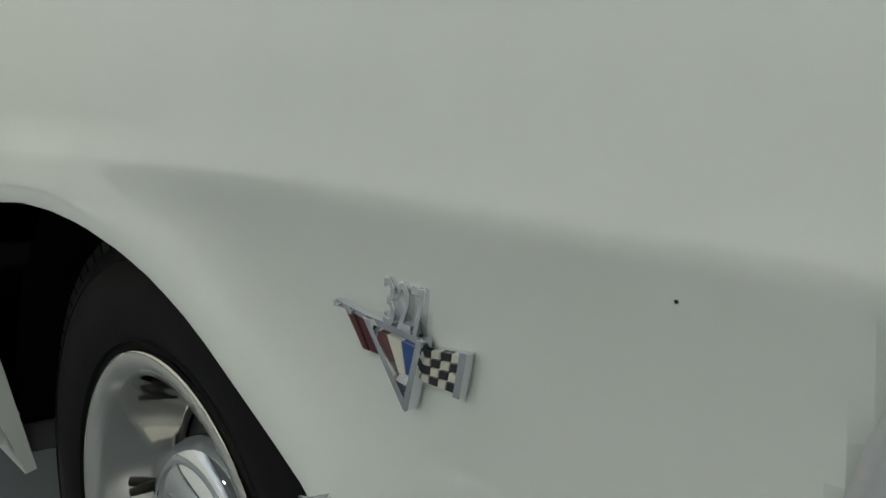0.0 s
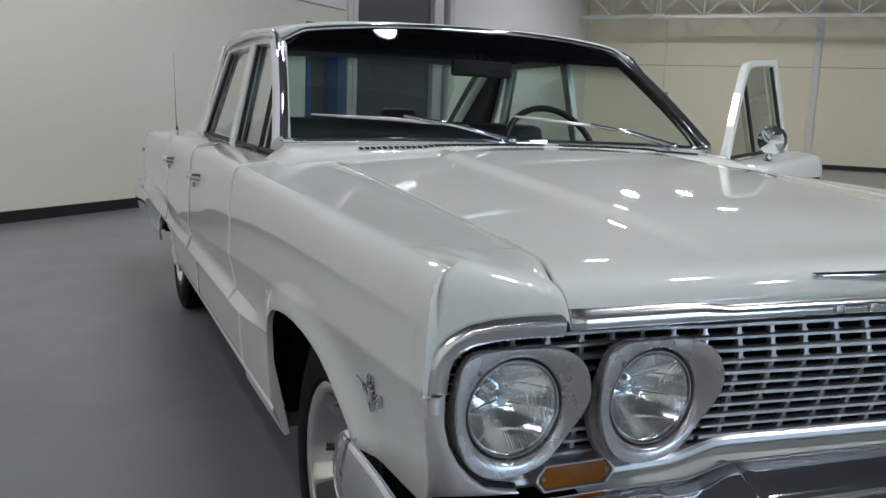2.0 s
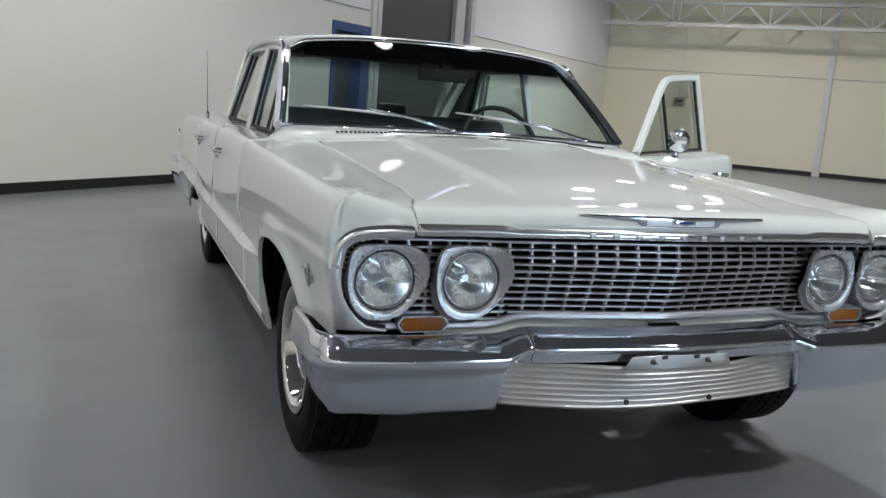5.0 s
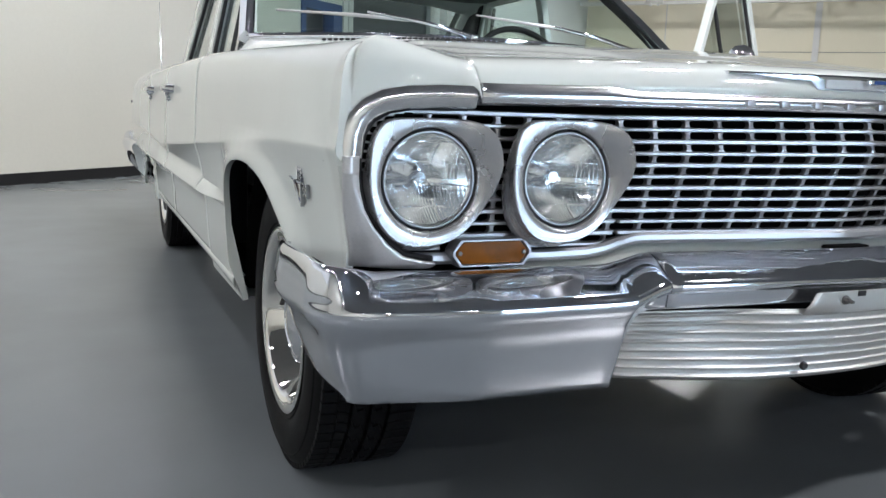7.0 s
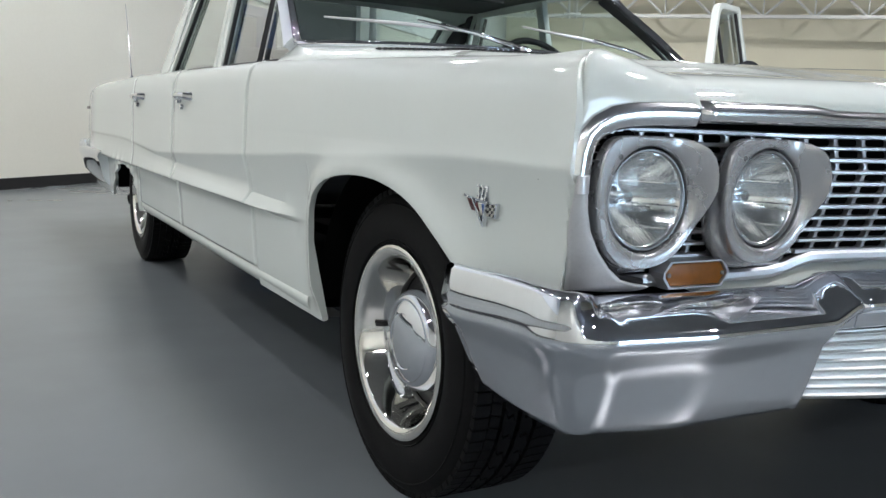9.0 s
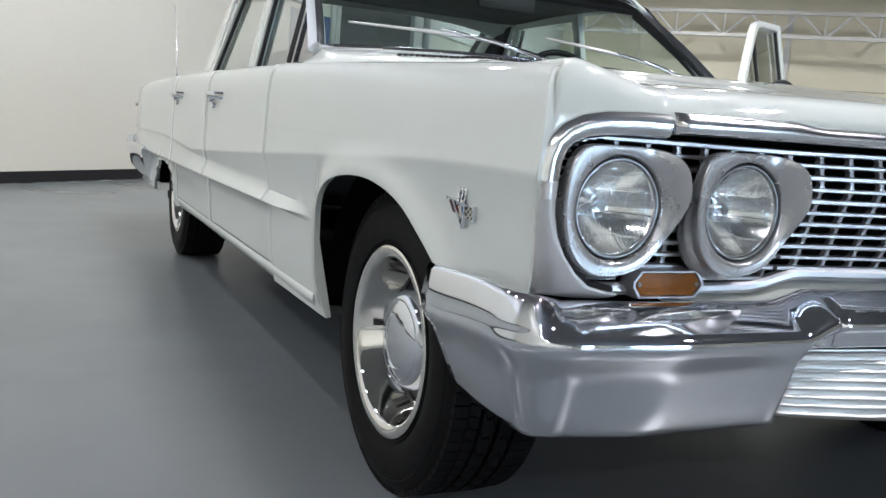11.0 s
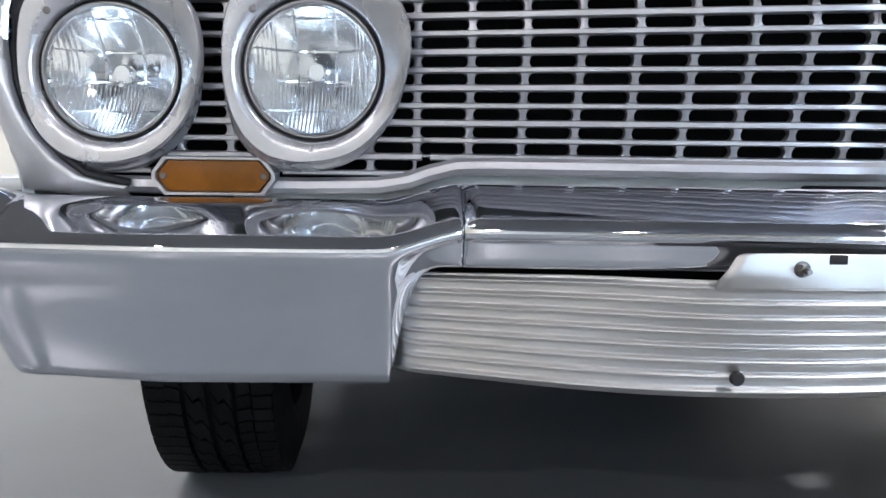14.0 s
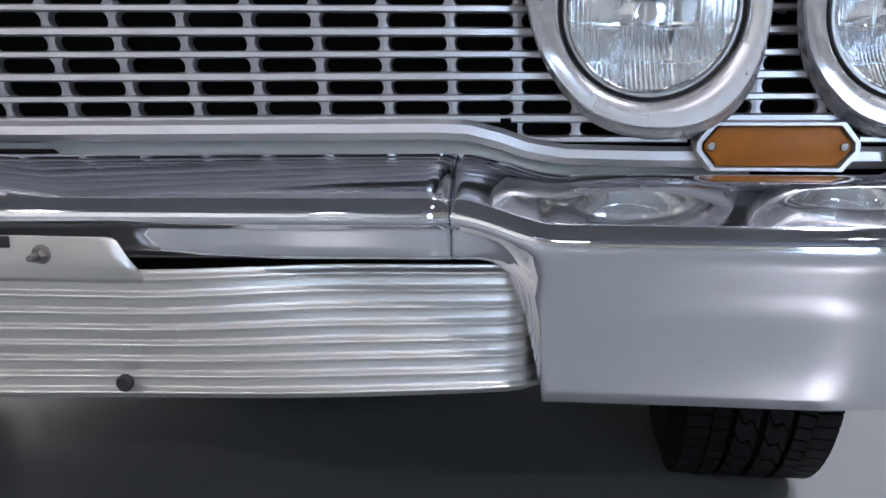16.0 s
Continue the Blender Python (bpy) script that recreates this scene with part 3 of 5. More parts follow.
def side_panel(name, ys, bottom, sgn, parent=None, arch=None, label=""):
    rows = []
    for y in ys:
        b = bottom
        a = None
        if arch == "front":
            if y < ARCH[0][0]:
                a = 0.585
            elif y <= 0.9721:
                a = table(y, ARCH)
        if arch == "rear" and REAR_ARCH[0][0] <= y <= REAR_ARCH[-1][0]:
            b = table(y, REAR_ARCH)
        row = []
        side = section(max(y, 0.04), b, a)
        for n, (x, z) in enumerate(section(y, b, a)):
            if arch != "front" or y > 0.2 or n < 7:
                row.append(Vector((sgn * x, y, z)))
            else:
                # the side skin keeps its height up to a crisp corner that leans back
                x, z = side[n]
                e = table(z, CORNER) if z > 0.766 else nose_end(x, z)
                if z < 0.766 and y < e:
                    x = min(x, half_width(e, z))
                row.append(Vector((sgn * x, max(y, e), z)))
        rows.append(row)
    # the ends of the panel turn inwards
    def turned(row, dy):
        return [v + Vector((-sgn * 0.012, dy * 0.5, 0)) for v in row]
    bm = bmesh.new()
    tail = turned(rows[-1], -0.002)
    if arch != "front":
        grid(bm, [turned(rows[0], 0.002)] + rows + [tail], flip=sgn > 0)
        return cpart(name, bm, PAINT, parent, label, sharp=0.4)
    k = ys.index(0.2)
    low = [n for n, v in enumerate(rows[0]) if n > 7 and v.z > 0.766][-1]
    grid(bm, [r[7:] for r in rows] + [tail[7:]], flip=sgn > 0)
    grid(bm, [r[:8] for r in rows[k:]] + [tail[:8]], flip=sgn > 0)
    grid(bm, [[v + Vector((-sgn * 0.012, 0.004, 0)) for v in rows[0][low:]], rows[0][low:]], flip=sgn > 0)
    corner = [r[7] for r in rows[k::-1] if r[7].y > 0.0401] + [Vector((rows[0][7].x, 0.04, rows[0][7].z))] + rows[0][8:low + 1]
    gap = [r[2] + Vector((-sgn * 0.0045, 0, -0.0005)) for r in rows[k::-1]]
    knot = min(range(len(gap)), key=lambda i: abs(gap[i].y - 0.02))
    nose_patch(bm, [gap[0]] + rows[k][3:8], gap, corner, knot, [i for i, v in enumerate(corner) if v.y > 0.0399][-1], sgn)
    bmesh.ops.remove_doubles(bm, verts=bm.verts[:], dist=0.0002)
    ob = cpart(name, bm, PAINT, parent, label, sharp=0.4)
    for e in ob.data.edges:
        if all(ob.data.vertices[i].co.y < 0.1 and ob.data.vertices[i].co.z > 0.76 for i in e.vertices):
            e.use_edge_sharp = False
    return ob


FRONT_YS = [-0.034, -0.03, -0.024, -0.016, -0.005, 0.003, 0.01, 0.02, 0.032, 0.04, 0.047, 0.067, 0.09, 0.11, 0.14, 0.17, 0.2, 0.22, 0.25, 0.272, 0.279, 0.281] + span(0.295, 0.925, 28) + [0.938, 0.948, 0.956, 0.962, 0.967, 0.97, 0.972, 0.9725, 0.98, 0.99, 1.0, 1.02, 1.05, 1.08, 1.12, 1.16, 1.2, 1.26, 1.32, 1.38, 1.44, 1.4575]
for s in (-1, 1):
    side_panel("front_fender", FRONT_YS, 0.335, s, arch="front")
    side_panel("rear_quarter", span(3.2825, 4.2, 38) + span(4.25, 5.14, 16), 0.34, s, arch="rear")

HANDLE_Y = {"front_door": 2.22, "rear_door": 3.10}


def handle(parent, y, sgn):
    """A chrome pull handle with its two feet, the push button and the keyhole."""
    bm = bmesh.new()
    x = sgn * (half_width(y, 0.872) - 0.012)
    pts = [(x, y - 0.085, 0.872), (x + sgn * 0.028, y - 0.07, 0.875), (x + sgn * 0.036, y - 0.03, 0.876), (x + sgn * 0.036, y + 0.03, 0.875), (x + sgn * 0.03, y + 0.07, 0.872), (x, y + 0.09, 0.87)]
    tube(bm, pts, [0.016, 0.013, 0.011, 0.011, 0.012, 0.014], 10)
    disc(bm, (x + sgn * 0.004, y + 0.075, 0.862), 0.014, 0.022, (sgn, 0, 0), 14)
    part("handle", bm, CHROME, parent, "chrome pull handle")
    bm = bmesh.new()
    disc(bm, (sgn * (half_width(y, 0.84) - 0.002), y + 0.035, 0.836), 0.009, 0.012, (sgn, 0, 0), 12)
    part("keyhole", bm, CHROME, parent, "chrome lock cylinder")


# greenhouse lines: belt and roof rail
BELT_X, BELT_Z, RAIL_X, RAIL_Z = 0.795, 0.985, 0.708, 1.39


def pillar_x(z):
    return lerp(BELT_X, RAIL_X, (z - BELT_Z) / (RAIL_Z - BELT_Z))


def bar(bm, a, b, w, d, sgn):
    """A window frame bar from a to b (y, z), w wide, d deep."""
    pts = [Vector((sgn * pillar_x(z), y, z)) for y, z in (a, b)]
    way = (pts[1] - pts[0]).normalized()
    sweep(bm, [pts[0] - way * w * 0.3, pts[1] + way * w * 0.3], [(d / 2, -w / 2 + 0.003), (d / 2, w / 2 - 0.003), (d / 2 - 0.004, w / 2), (-d / 2, w / 2), (-d / 2, -w / 2), (d / 2 - 0.004, -w / 2)], lambda i: (sgn, 0, 0.2))


def bar_line(bm, line, w, d, sgn):
    """A window frame bar along several points (y, z)."""
    sweep(bm, [Vector((sgn * pillar_x(z), y, z)) for y, z in line], [(d / 2, -w / 2 + 0.003), (d / 2, w / 2 - 0.003), (d / 2 - 0.004, w / 2), (-d / 2, w / 2), (-d / 2, -w / 2), (d / 2 - 0.004, -w / 2)], lambda i: (sgn, 0, 0.2))


def window_glass(parent, outline, sgn, name="window_glass"):
    bm = bmesh.new()
    vs = [bm.verts.new((sgn * (pillar_x(z) - 0.012), y, z)) for y, z in outline]
    bm.faces.new(vs)
    ob = part(name, bm, GLASS, parent)
    ob.visible_shadow = False
    return ob


def door(name, y0, y1, sgn, front):
    ys = span(y0 + 0.0014, y1 - 0.0014, 26)
    ob = side_panel(name, ys, 0.385, sgn)
    handle(ob, HANDLE_Y[name], sgn)
    bm = bmesh.new()
    box(bm, (sgn * 0.85, (y0 + y1) / 2, 0.64), (0.07, y1 - y0 - 0.06, 0.5), None, 0.01)
    part("inner_panel", bm, VINYL, ob, "dark vinyl door lining")
    bm = bmesh.new()
    if front:
        bar_line(bm, [(1.55, 0.99), (1.7, 1.122), (1.88, 1.281), (1.925, 1.318), (1.955, 1.339), (1.99, 1.355), (2.03, 1.364), (2.1, 1.369), (y1 - 0.12, 1.377), (y1 - 0.03, 1.378)], 0.03, 0.03, sgn)
        bar(bm, (y1 - 0.03, 0.985), (y1 - 0.03, 1.378), 0.05, 0.03, sgn)
    else:
        bar(bm, (y0 + 0.03, 0.985), (y0 + 0.03, 1.378), 0.05, 0.03, sgn)
        bar(bm, (y0 + 0.03, 1.378), (2.98, 1.372), 0.028, 0.03, sgn)
        bar(bm, (2.98, 1.372), (3.25, 0.985), 0.035, 0.03, sgn)
    part("window_frame", bm, PAINT, ob)
    bm = bmesh.new()
    if front:
        bar(bm, (1.93, 0.985), (1.93, 1.33), 0.014, 0.014, sgn)
        bar(bm, (1.6, 0.992), (1.93, 0.992), 0.014, 0.014, sgn)
        bar(bm, (1.93, 0.99), (y1 - 0.06, 0.99), 0.016, 0.02, sgn)
        bar(bm, (y1 - 0.06, 0.99), (y1 - 0.06, 1.357), 0.012, 0.014, sgn)
    else:
        bar(bm, (y0 + 0.06, 0.99), (3.26, 0.99), 0.016, 0.02, sgn)
        bar(bm, (2.95, 1.347), (3.2, 0.99), 0.012, 0.014, sgn)
        bar(bm, (y0 + 0.06, 0.99), (y0 + 0.06, 1.357), 0.012, 0.014, sgn)
    part("window_seal", bm, BLACK, ob, "black rubber window seal")
    if front:
        window_glass(ob, [(1.57, 0.99), (1.93, 0.99), (1.93, 1.325)], sgn, "vent_window")
        window_glass(ob, [(1.93, 0.99), (y1 - 0.06, 0.99), (y1 - 0.06, 1.368), (1.975, 1.357), (1.93, 1.325)], sgn)
    else:
        window_glass(ob, [(y0 + 0.06, 0.99), (3.22, 0.99), (2.96, 1.357), (y0 + 0.06, 1.368)], sgn)
    return ob


B_Y = 2.42
for s in (-1, 1):
    fd = door("front_door", 1.46, B_Y, s, True)
    door("rear_door", B_Y, 3.28, s, False)
    if s > 0:
        # round mirror on the driver's door
        bm = bmesh.new()
        m = Matrix.Translation((0.9, 1.80, 1.06)) @ Matrix.Rotation(radians(90), 4, "X")
        vs = lathe(bm, [(0.001, 0.035), (0.03, 0.033), (0.052, 0.022), (0.058, 0.006), (0.058, -0.004), (0.054, -0.006), (0.001, -0.004)], 24, m, flip=True)
        tube(bm, [(0.9, 1.79, 1.03), (0.895, 1.79, 1.0), (0.89, 1.79, 0.975)], [0.014, 0.01, 0.02], 10)
        bmesh.ops.recalc_face_normals(bm, faces=bm.faces[:])
        part("mirror", bm, CHROME, fd, "round chrome door mirror")
        # the driver's door stands open
        hinge = Vector((0.955, 1.46, 0))
        fd.matrix_basis = Matrix.Translation((0, -car.location.y, 0)) @ Matrix.Translation(hinge + Vector((0.031, -0.01, 0.005))) @ Matrix.Rotation(radians(-59), 4, "Z") @ Matrix.Rotation(radians(1.9), 4, "X") @ Matrix.Translation(-hinge)

# painted jambs behind the gaps round the doors
for s in (-1, 1):
    for y in (1.4585, B_Y, 3.281):
        bm = bmesh.new()
        grid(bm, [[(s * (x - 0.007), y + dy, z) for x, z in section(y, 0.39, None)[7:-2]] for dy in (-0.006, 0.006)], flip=s > 0)
        thick(cpart("door_jamb", bm, PAINT, None, "white painted door jamb"), 0.004)

# rocker panels under the doors
for s in (-1, 1):
    bm = bmesh.new()
    ys = span(1.05, 3.33, 20)
    grid(bm, [[(s * x, y, z) for x, z in ((0.90, 0.384), (0.934, 0.38), (0.932, 0.36), (0.92, 0.34), (0.90, 0.328), (0.82, 0.322))] for y in ys], flip=s > 0)
    cpart("rocker_panel", bm, PAINT, None, "white rocker panel under the doors")

# hood
CROWN = [(-0.1, 0.008), (0.0, 0.012), (0.3, 0.028), (0.8, 0.036), (1.3, 0.042)]


def front_y(x):
    """Plan line of the nose."""
    return -0.08 + 0.06 * abs(x) / 0.76


def hood_z(x, y):
    gx = table(y, GAPX)
    k = min(1.0, abs(x) / gx)
    z = table(max(y, -0.01), GAPZ) + table(y, CROWN) * (1 - k * k)
    return z + 0.012 * smooth01((0.43 - abs(x)) / 0.05) * smooth01((y - 0.0) / 0.35)


bm = bmesh.new()
rows = []
fr = [-1.0, -0.992, -0.97, -0.92] + span(-0.85, -0.62, 5) + [-0.6, -0.585, -0.57, -0.555, -0.54] + span(-0.5, 0.5, 17) + [0.54, 0.555, 0.57, 0.585, 0.6] + span(0.62, 0.85, 5) + [0.92, 0.97, 0.992, 1.0]
BACK = 1.27
for d in (0.0, 0.004, 0.012, 0.02, 0.03, 0.04, 0.048, 0.056, 0.064, 0.072, 0.09, 0.13, 0.18, 0.24, 0.3, 0.4, 0.5, 0.62, 0.75, 0.9, 1.05, 1.18, 1.28, 1.36):
    row = []
    for f in fr:
        t = d / 1.36
        x0 = f * 0.744
        yf = front_y(x0)
        yb = BACK - 0.06 * abs(f) ** 2 + 0.1 * abs(f) ** 2
        y = lerp(yf, yb, t)
        x = f * (table(y, GAPX) - 0.005)
        z = hood_z(x, max(y, 0.05))
        lip = table(d, [(0.0, 0.055), (0.004, 0.041), (0.012, 0.027), (0.02, 0.018), (0.03, 0.012), (0.048, 0.006), (0.064, 0.003), (0.09, 0.0)])
        row.append(Vector((x, y, z - lip)))
    rows.append(row)
rows = [[v + Vector((0, 0.02, -0.004)) for v in rows[0]]] + rows + [[v + Vector((0, -0.01, -0.02)) for v in rows[-1]]]
for r in rows:
    r.insert(0, r[0] + Vector((0.004, 0, -0.014)))
    r.append(r[-1] + Vector((-0.004, 0, -0.014)))
grid(bm, rows)
hood = cpart("hood", bm, PAINT, None, "white hood with two raised creases", sharp=0.9)


# bright moulding on the hood's front lip
def lip_mould(x0, x1, name, label):
    bm = bmesh.new()
    rows = []
    for x in span(x0, x1, 61):
        a = abs(x)
        lift = 0.008 * (1 - (a / 0.76) ** 2)
        zb, zt = 0.846 + lift, 0.873 + lift + 0.006 * smooth01((a - 0.47) / 0.05)
        y = front_y(x)
        rows.append([(x, y + 0.012, zb), (x, y - 0.006, zb + 0.001), (x, y - 0.012, zb + 0.006), (x, y - 0.013, lerp(zb, zt, 0.5)), (x, y - 0.009, zt - 0.005), (x, y - 0.002, zt), (x, y + 0.012, zt + 0.001)])
    vs = grid(bm, rows)
    bm.faces.new(vs[0][::-1])
    bm.faces.new(vs[-1])
    return cpart(name, bm, POLISH, None, label)


lip_mould(-0.742, 0.742, "hood_moulding", "chrome moulding along the hood's front lip")
for i in range(9):
    x = -0.272 + 0.068 * i
    bm = bmesh.new()
    box(bm, (x, front_y(x) - 0.014, 0.866), (0.018, 0.006, 0.012), None, 0.0015)
    cpart("lip_stud", bm, BRIGHT, None, "small raised bright shape on the moulding")

# hood ornament
bm = bmesh.new()
yo = -0.072


def swept(ob):
    """Carries the ornament's wings back along the nose."""
    for v in ob.data.vertices:
        v.co.y += 0.13 * abs(v.co.x)
    return ob


prism(bm, [(-0.3, 0.912), (-0.14, 0.906), (-0.125, 0.892), (0.0, 0.892), (0.125, 0.892), (0.14, 0.906), (0.3, 0.912), (0.3, 0.918), (0.0, 0.919), (-0.3, 0.918)], yo - 0.012, yo + 0.045, None, 0.003)
orn = swept(cpart("hood_ornament", bm, CHROME, None, "slim chrome wing-shaped hood ornament"))
bm = bmesh.new()
prism(bm, [(-0.11, 0.896), (0, 0.896), (0.11, 0.896), (0.11, 0.911), (0, 0.911), (-0.11, 0.911)], yo - 0.014, yo - 0.01)
swept(part("inset", bm, SATIN, orn, "brushed inset"))
bm = bmesh.new()
prism(bm, [(-0.032, 0.903), (-0.016, 0.903), (-0.012, 0.9), (0.012, 0.9), (0.016, 0.903), (0.032, 0.903), (0.032, 0.914), (0.016, 0.914), (0.012, 0.918), (-0.012, 0.918), (-0.016, 0.914), (-0.032, 0.914)], yo - 0.02, yo - 0.013, None, 0.001)
part("centre_badge", bm, CHROME, orn, "plain chrome badge")
bm = bmesh.new()
box(bm, (0, yo - 0.0205, 0.909), (0.04, 0.002, 0.006))
part("badge_inlay", bm, BLUE, orn, "blue enamel inlay")

# grille
PITCH, ROW, Z_BOT = 0.0575, 0.0192, 0.6425


RIDGE_Z = 0.781


def grille_y(x, z=0.70):
    """Depth of the grille: a shallow vee in plan that leans forward up to a ridge and falls back above it."""
    a = abs(x)
    base = table(a, [(0.0, -0.038), (0.24, -0.01), (0.36, 0.003), (0.48, 0.014), (0.6, 0.02), (0.93, 0.03)])
    lean = table(a, [(0.0, 0.41), (0.24, 0.34), (0.45, 0.24), (0.56, 0.1), (0.93, 0.05)])
    return base - lean * (min(z, RIDGE_Z) - 0.645) + 0.8 * lean * max(0.0, z - RIDGE_Z)


def column_x(k):
    """Where the grille's upright number k stands, counted from the middle."""
    return math.copysign(float(np.interp(abs(k), [0, 8, 12, 16], [0.0, 0.476, 0.69, 0.92])), k)


def grille_in(x, z):
    a = abs(x)
    if a > 0.922 or z > 0.844 + 0.006 * (1 - (a / 0.76) ** 2):
        return False
    low = table(a, [(0.0, 0.638), (0.44, 0.638), (0.5, 0.616), (0.93, 0.61)])
    if z < low:
        return False
    for cz, s in ((0.78, 1), (0.72, -1)):
        dx, dz = a - 0.83, (z - cz) * s
        if dx > 0 and dz > 0 and math.hypot(dx / 0.092, dz / (0.064 if s > 0 else 0.12)) > 1:
            return False
    return True


def grille_cell(bm, x0, x1, z0, z1):
    """One slot with rounded ends: a face ring round a hole and the walls of the hole."""
    m, v = 0.0035, 0.004
    a0, a1, b0, b1 = x0 + v, x1 - v, z0 + m * 0.8, z1 - m * 0.8
    r = min((b1 - b0) / 2, (a1 - a0) / 2) * 0.95
    hole = []
    for cx, cz, s in ((a1 - r, b1 - r, 0), (a0 + r, b1 - r, 90), (a0 + r, b0 + r, 180), (a1 - r, b0 + r, 270)):
        for k in (0, 30, 60, 90):
            t = radians(s + k)
            hole.append((cx + r * math.cos(t), cz + r * math.sin(t)))
    n = len(hole)
    cx, cz = (x0 + x1) / 2, (z0 + z1) / 2
    rim = []
    for k, (px, pz) in enumerate(hole):
        q = k // 4
        ex, ez = (x1 if q in (0, 3) else x0), (z1 if q in (0, 1) else z0)
        j = k % 4
        if q in (0, 2):
            rim.append((ex, lerp(cz, ez, (j + 1) / 2) if j < 2 else ez) if j < 2 else (lerp(ex, cx, (j - 2) / 2 * 0.6), ez))
        else:
            rim.append((lerp(cx, ex, (j + 1) / 2 * 1.0) if j < 2 else ex, ez) if j < 2 else (ex, lerp(ez, cz, (j - 2) / 2 * 0.6)))
    def fan(x, y, z):
        for lx in (0.59, 0.813):
            if math.hypot(abs(x) - lx, z - 0.735) < 0.0785:
                y += 0.09
        if abs(abs(x) - 0.7055) < 0.064 and z < 0.637:
            y += 0.06
        return (x, grille_y(x, z) + y + 0.005, z + 0.05 * max(0.0, z - 0.634) * max(0.0, 1 - abs(x) / 0.5))
    A = [bm.verts.new(fan(x, -0.001, z)) for x, z in rim]
    B = [bm.verts.new(fan(lerp(x, cx, -0.03), -0.0005, lerp(z, cz, -0.08))) for x, z in hole]
    C = [bm.verts.new(fan(x, 0.003, z)) for x, z in hole]
    D = [bm.verts.new(fan(x, 0.009, z)) for x, z in hole]
    for P, Q in ((A, B), (B, C), (C, D)):
        for i in range(n):
            try:
                bm.faces.new((P[i], P[(i + 1) % n], Q[(i + 1) % n], Q[i]))
            except ValueError:
                pass


bm = bmesh.new()
for i in range(-2, 12):
    z0 = Z_BOT + i * ROW
    for k in range(-16, 16):
        x0, x1 = column_x(k), column_x(k + 1)
        ok = [grille_in(x, z) for x in (x0 + 0.004, x1 - 0.004) for z in (z0 + 0.003, z0 + ROW - 0.003)]
        if all(ok):
            grille_cell(bm, x0, x1, z0, z0 + ROW)
        elif sum(ok) >= 2 and (abs(x0) > 0.8 or abs(x1) > 0.8):
            a = x0 if abs(x0) < abs(x1) else x1
            e = a + math.copysign(PITCH * 0.5, x0 + x1)
            if all(grille_in(x, z) for x in (a, e) for z in (z0 + 0.004, z0 + ROW - 0.004)):
                grille_cell(bm, min(a, e), max(a, e), z0, z0 + ROW)
bmesh.ops.recalc_face_normals(bm, faces=bm.faces[:])
grille = cpart("grille", bm, BRIGHT, None, "bright aluminium grille with rows of rounded slots", sharp=0.5)
# proud horizontal bars
def clear(x, z):
    a = abs(x)
    if not grille_in(x, z) or (abs(a - 0.7055) < 0.066 and z < 0.64):
        return False
    return all(math.hypot(a - lx, z - 0.735) > 0.084 for lx in (0.59, 0.813))


for i in range(-1, 12):
    z = Z_BOT + i * ROW
    fat = 0.0056 if i % 2 == 0 else 0.0044
    if z > 0.846:
        continue
    runs = [[x for x in span(-0.5, 0.5, 41)]] if i >= 0 else []
    if i < 2 and runs:
        runs = [[x for x in span(-0.46, 0.46, 37)]]
    for sg in (-1, 1):
        run = []
        for x in span(0.5 if i >= 2 else 0.47, 0.92, 46):
            if clear(x, z):
                run.append(sg * x)
            else:
                runs.append(run)
                run = []
        runs.append(run)
    for run in runs:
        if len(run) < 3:
            continue
        bm = bmesh.new()
        pts = [(x, grille_y(x, z) + 0.003, z + 0.05 * max(0.0, z - 0.634) * max(0.0, 1 - abs(x) / 0.5)) for x in run]
        sweep(bm, pts, [(0.004, -fat * 0.75), (0.0075, -fat * 0.45), (0.0075, fat * 0.45), (0.004, fat * 0.75), (-0.004, fat * 0.75), (-0.004, -fat * 0.75)], lambda i: (0, -1, 0))
        part("bar", bm, BRIGHT, grille)
# border strip under the grille
bm = bmesh.new()
line = [(-0.90, 0.611), (-0.80, 0.608), (-0.60, 0.608), (-0.52, 0.61), (-0.485, 0.616), (-0.46, 0.625), (-0.43, 0.6325), (-0.40, 0.6335), (-0.02, 0.6335), (0, 0.6335)]
line += [(-x, z) for x, z in line[-2::-1]]
sweep(bm, [(x, grille_y(x, z) - 0.008, z) for x, z in line], [(0.004, -0.009), (0.008, -0.004), (0.008, 0.004), (0.004, 0.0095), (-0.012, 0.01), (-0.012, -0.01)], lambda i: (0, -1, 0.15))
cpart("grille_sill", bm, BRIGHT, None, "bright strip under the grille")
bm = bmesh.new()
box(bm, (0, 0.10, 0.70), (1.76, 0.06, 0.36))
cpart("radiator_panel", bm, DARK, None, "black radiator panel behind the grille")
bm = bmesh.new()
grid(bm, [[(x, grille_y(x) + 0.035, 0.848), (x, grille_y(x) + 0.12, 0.852)] for x in span(-0.9, 0.9, 19)])
cpart("grille_top_panel", bm, DARK)
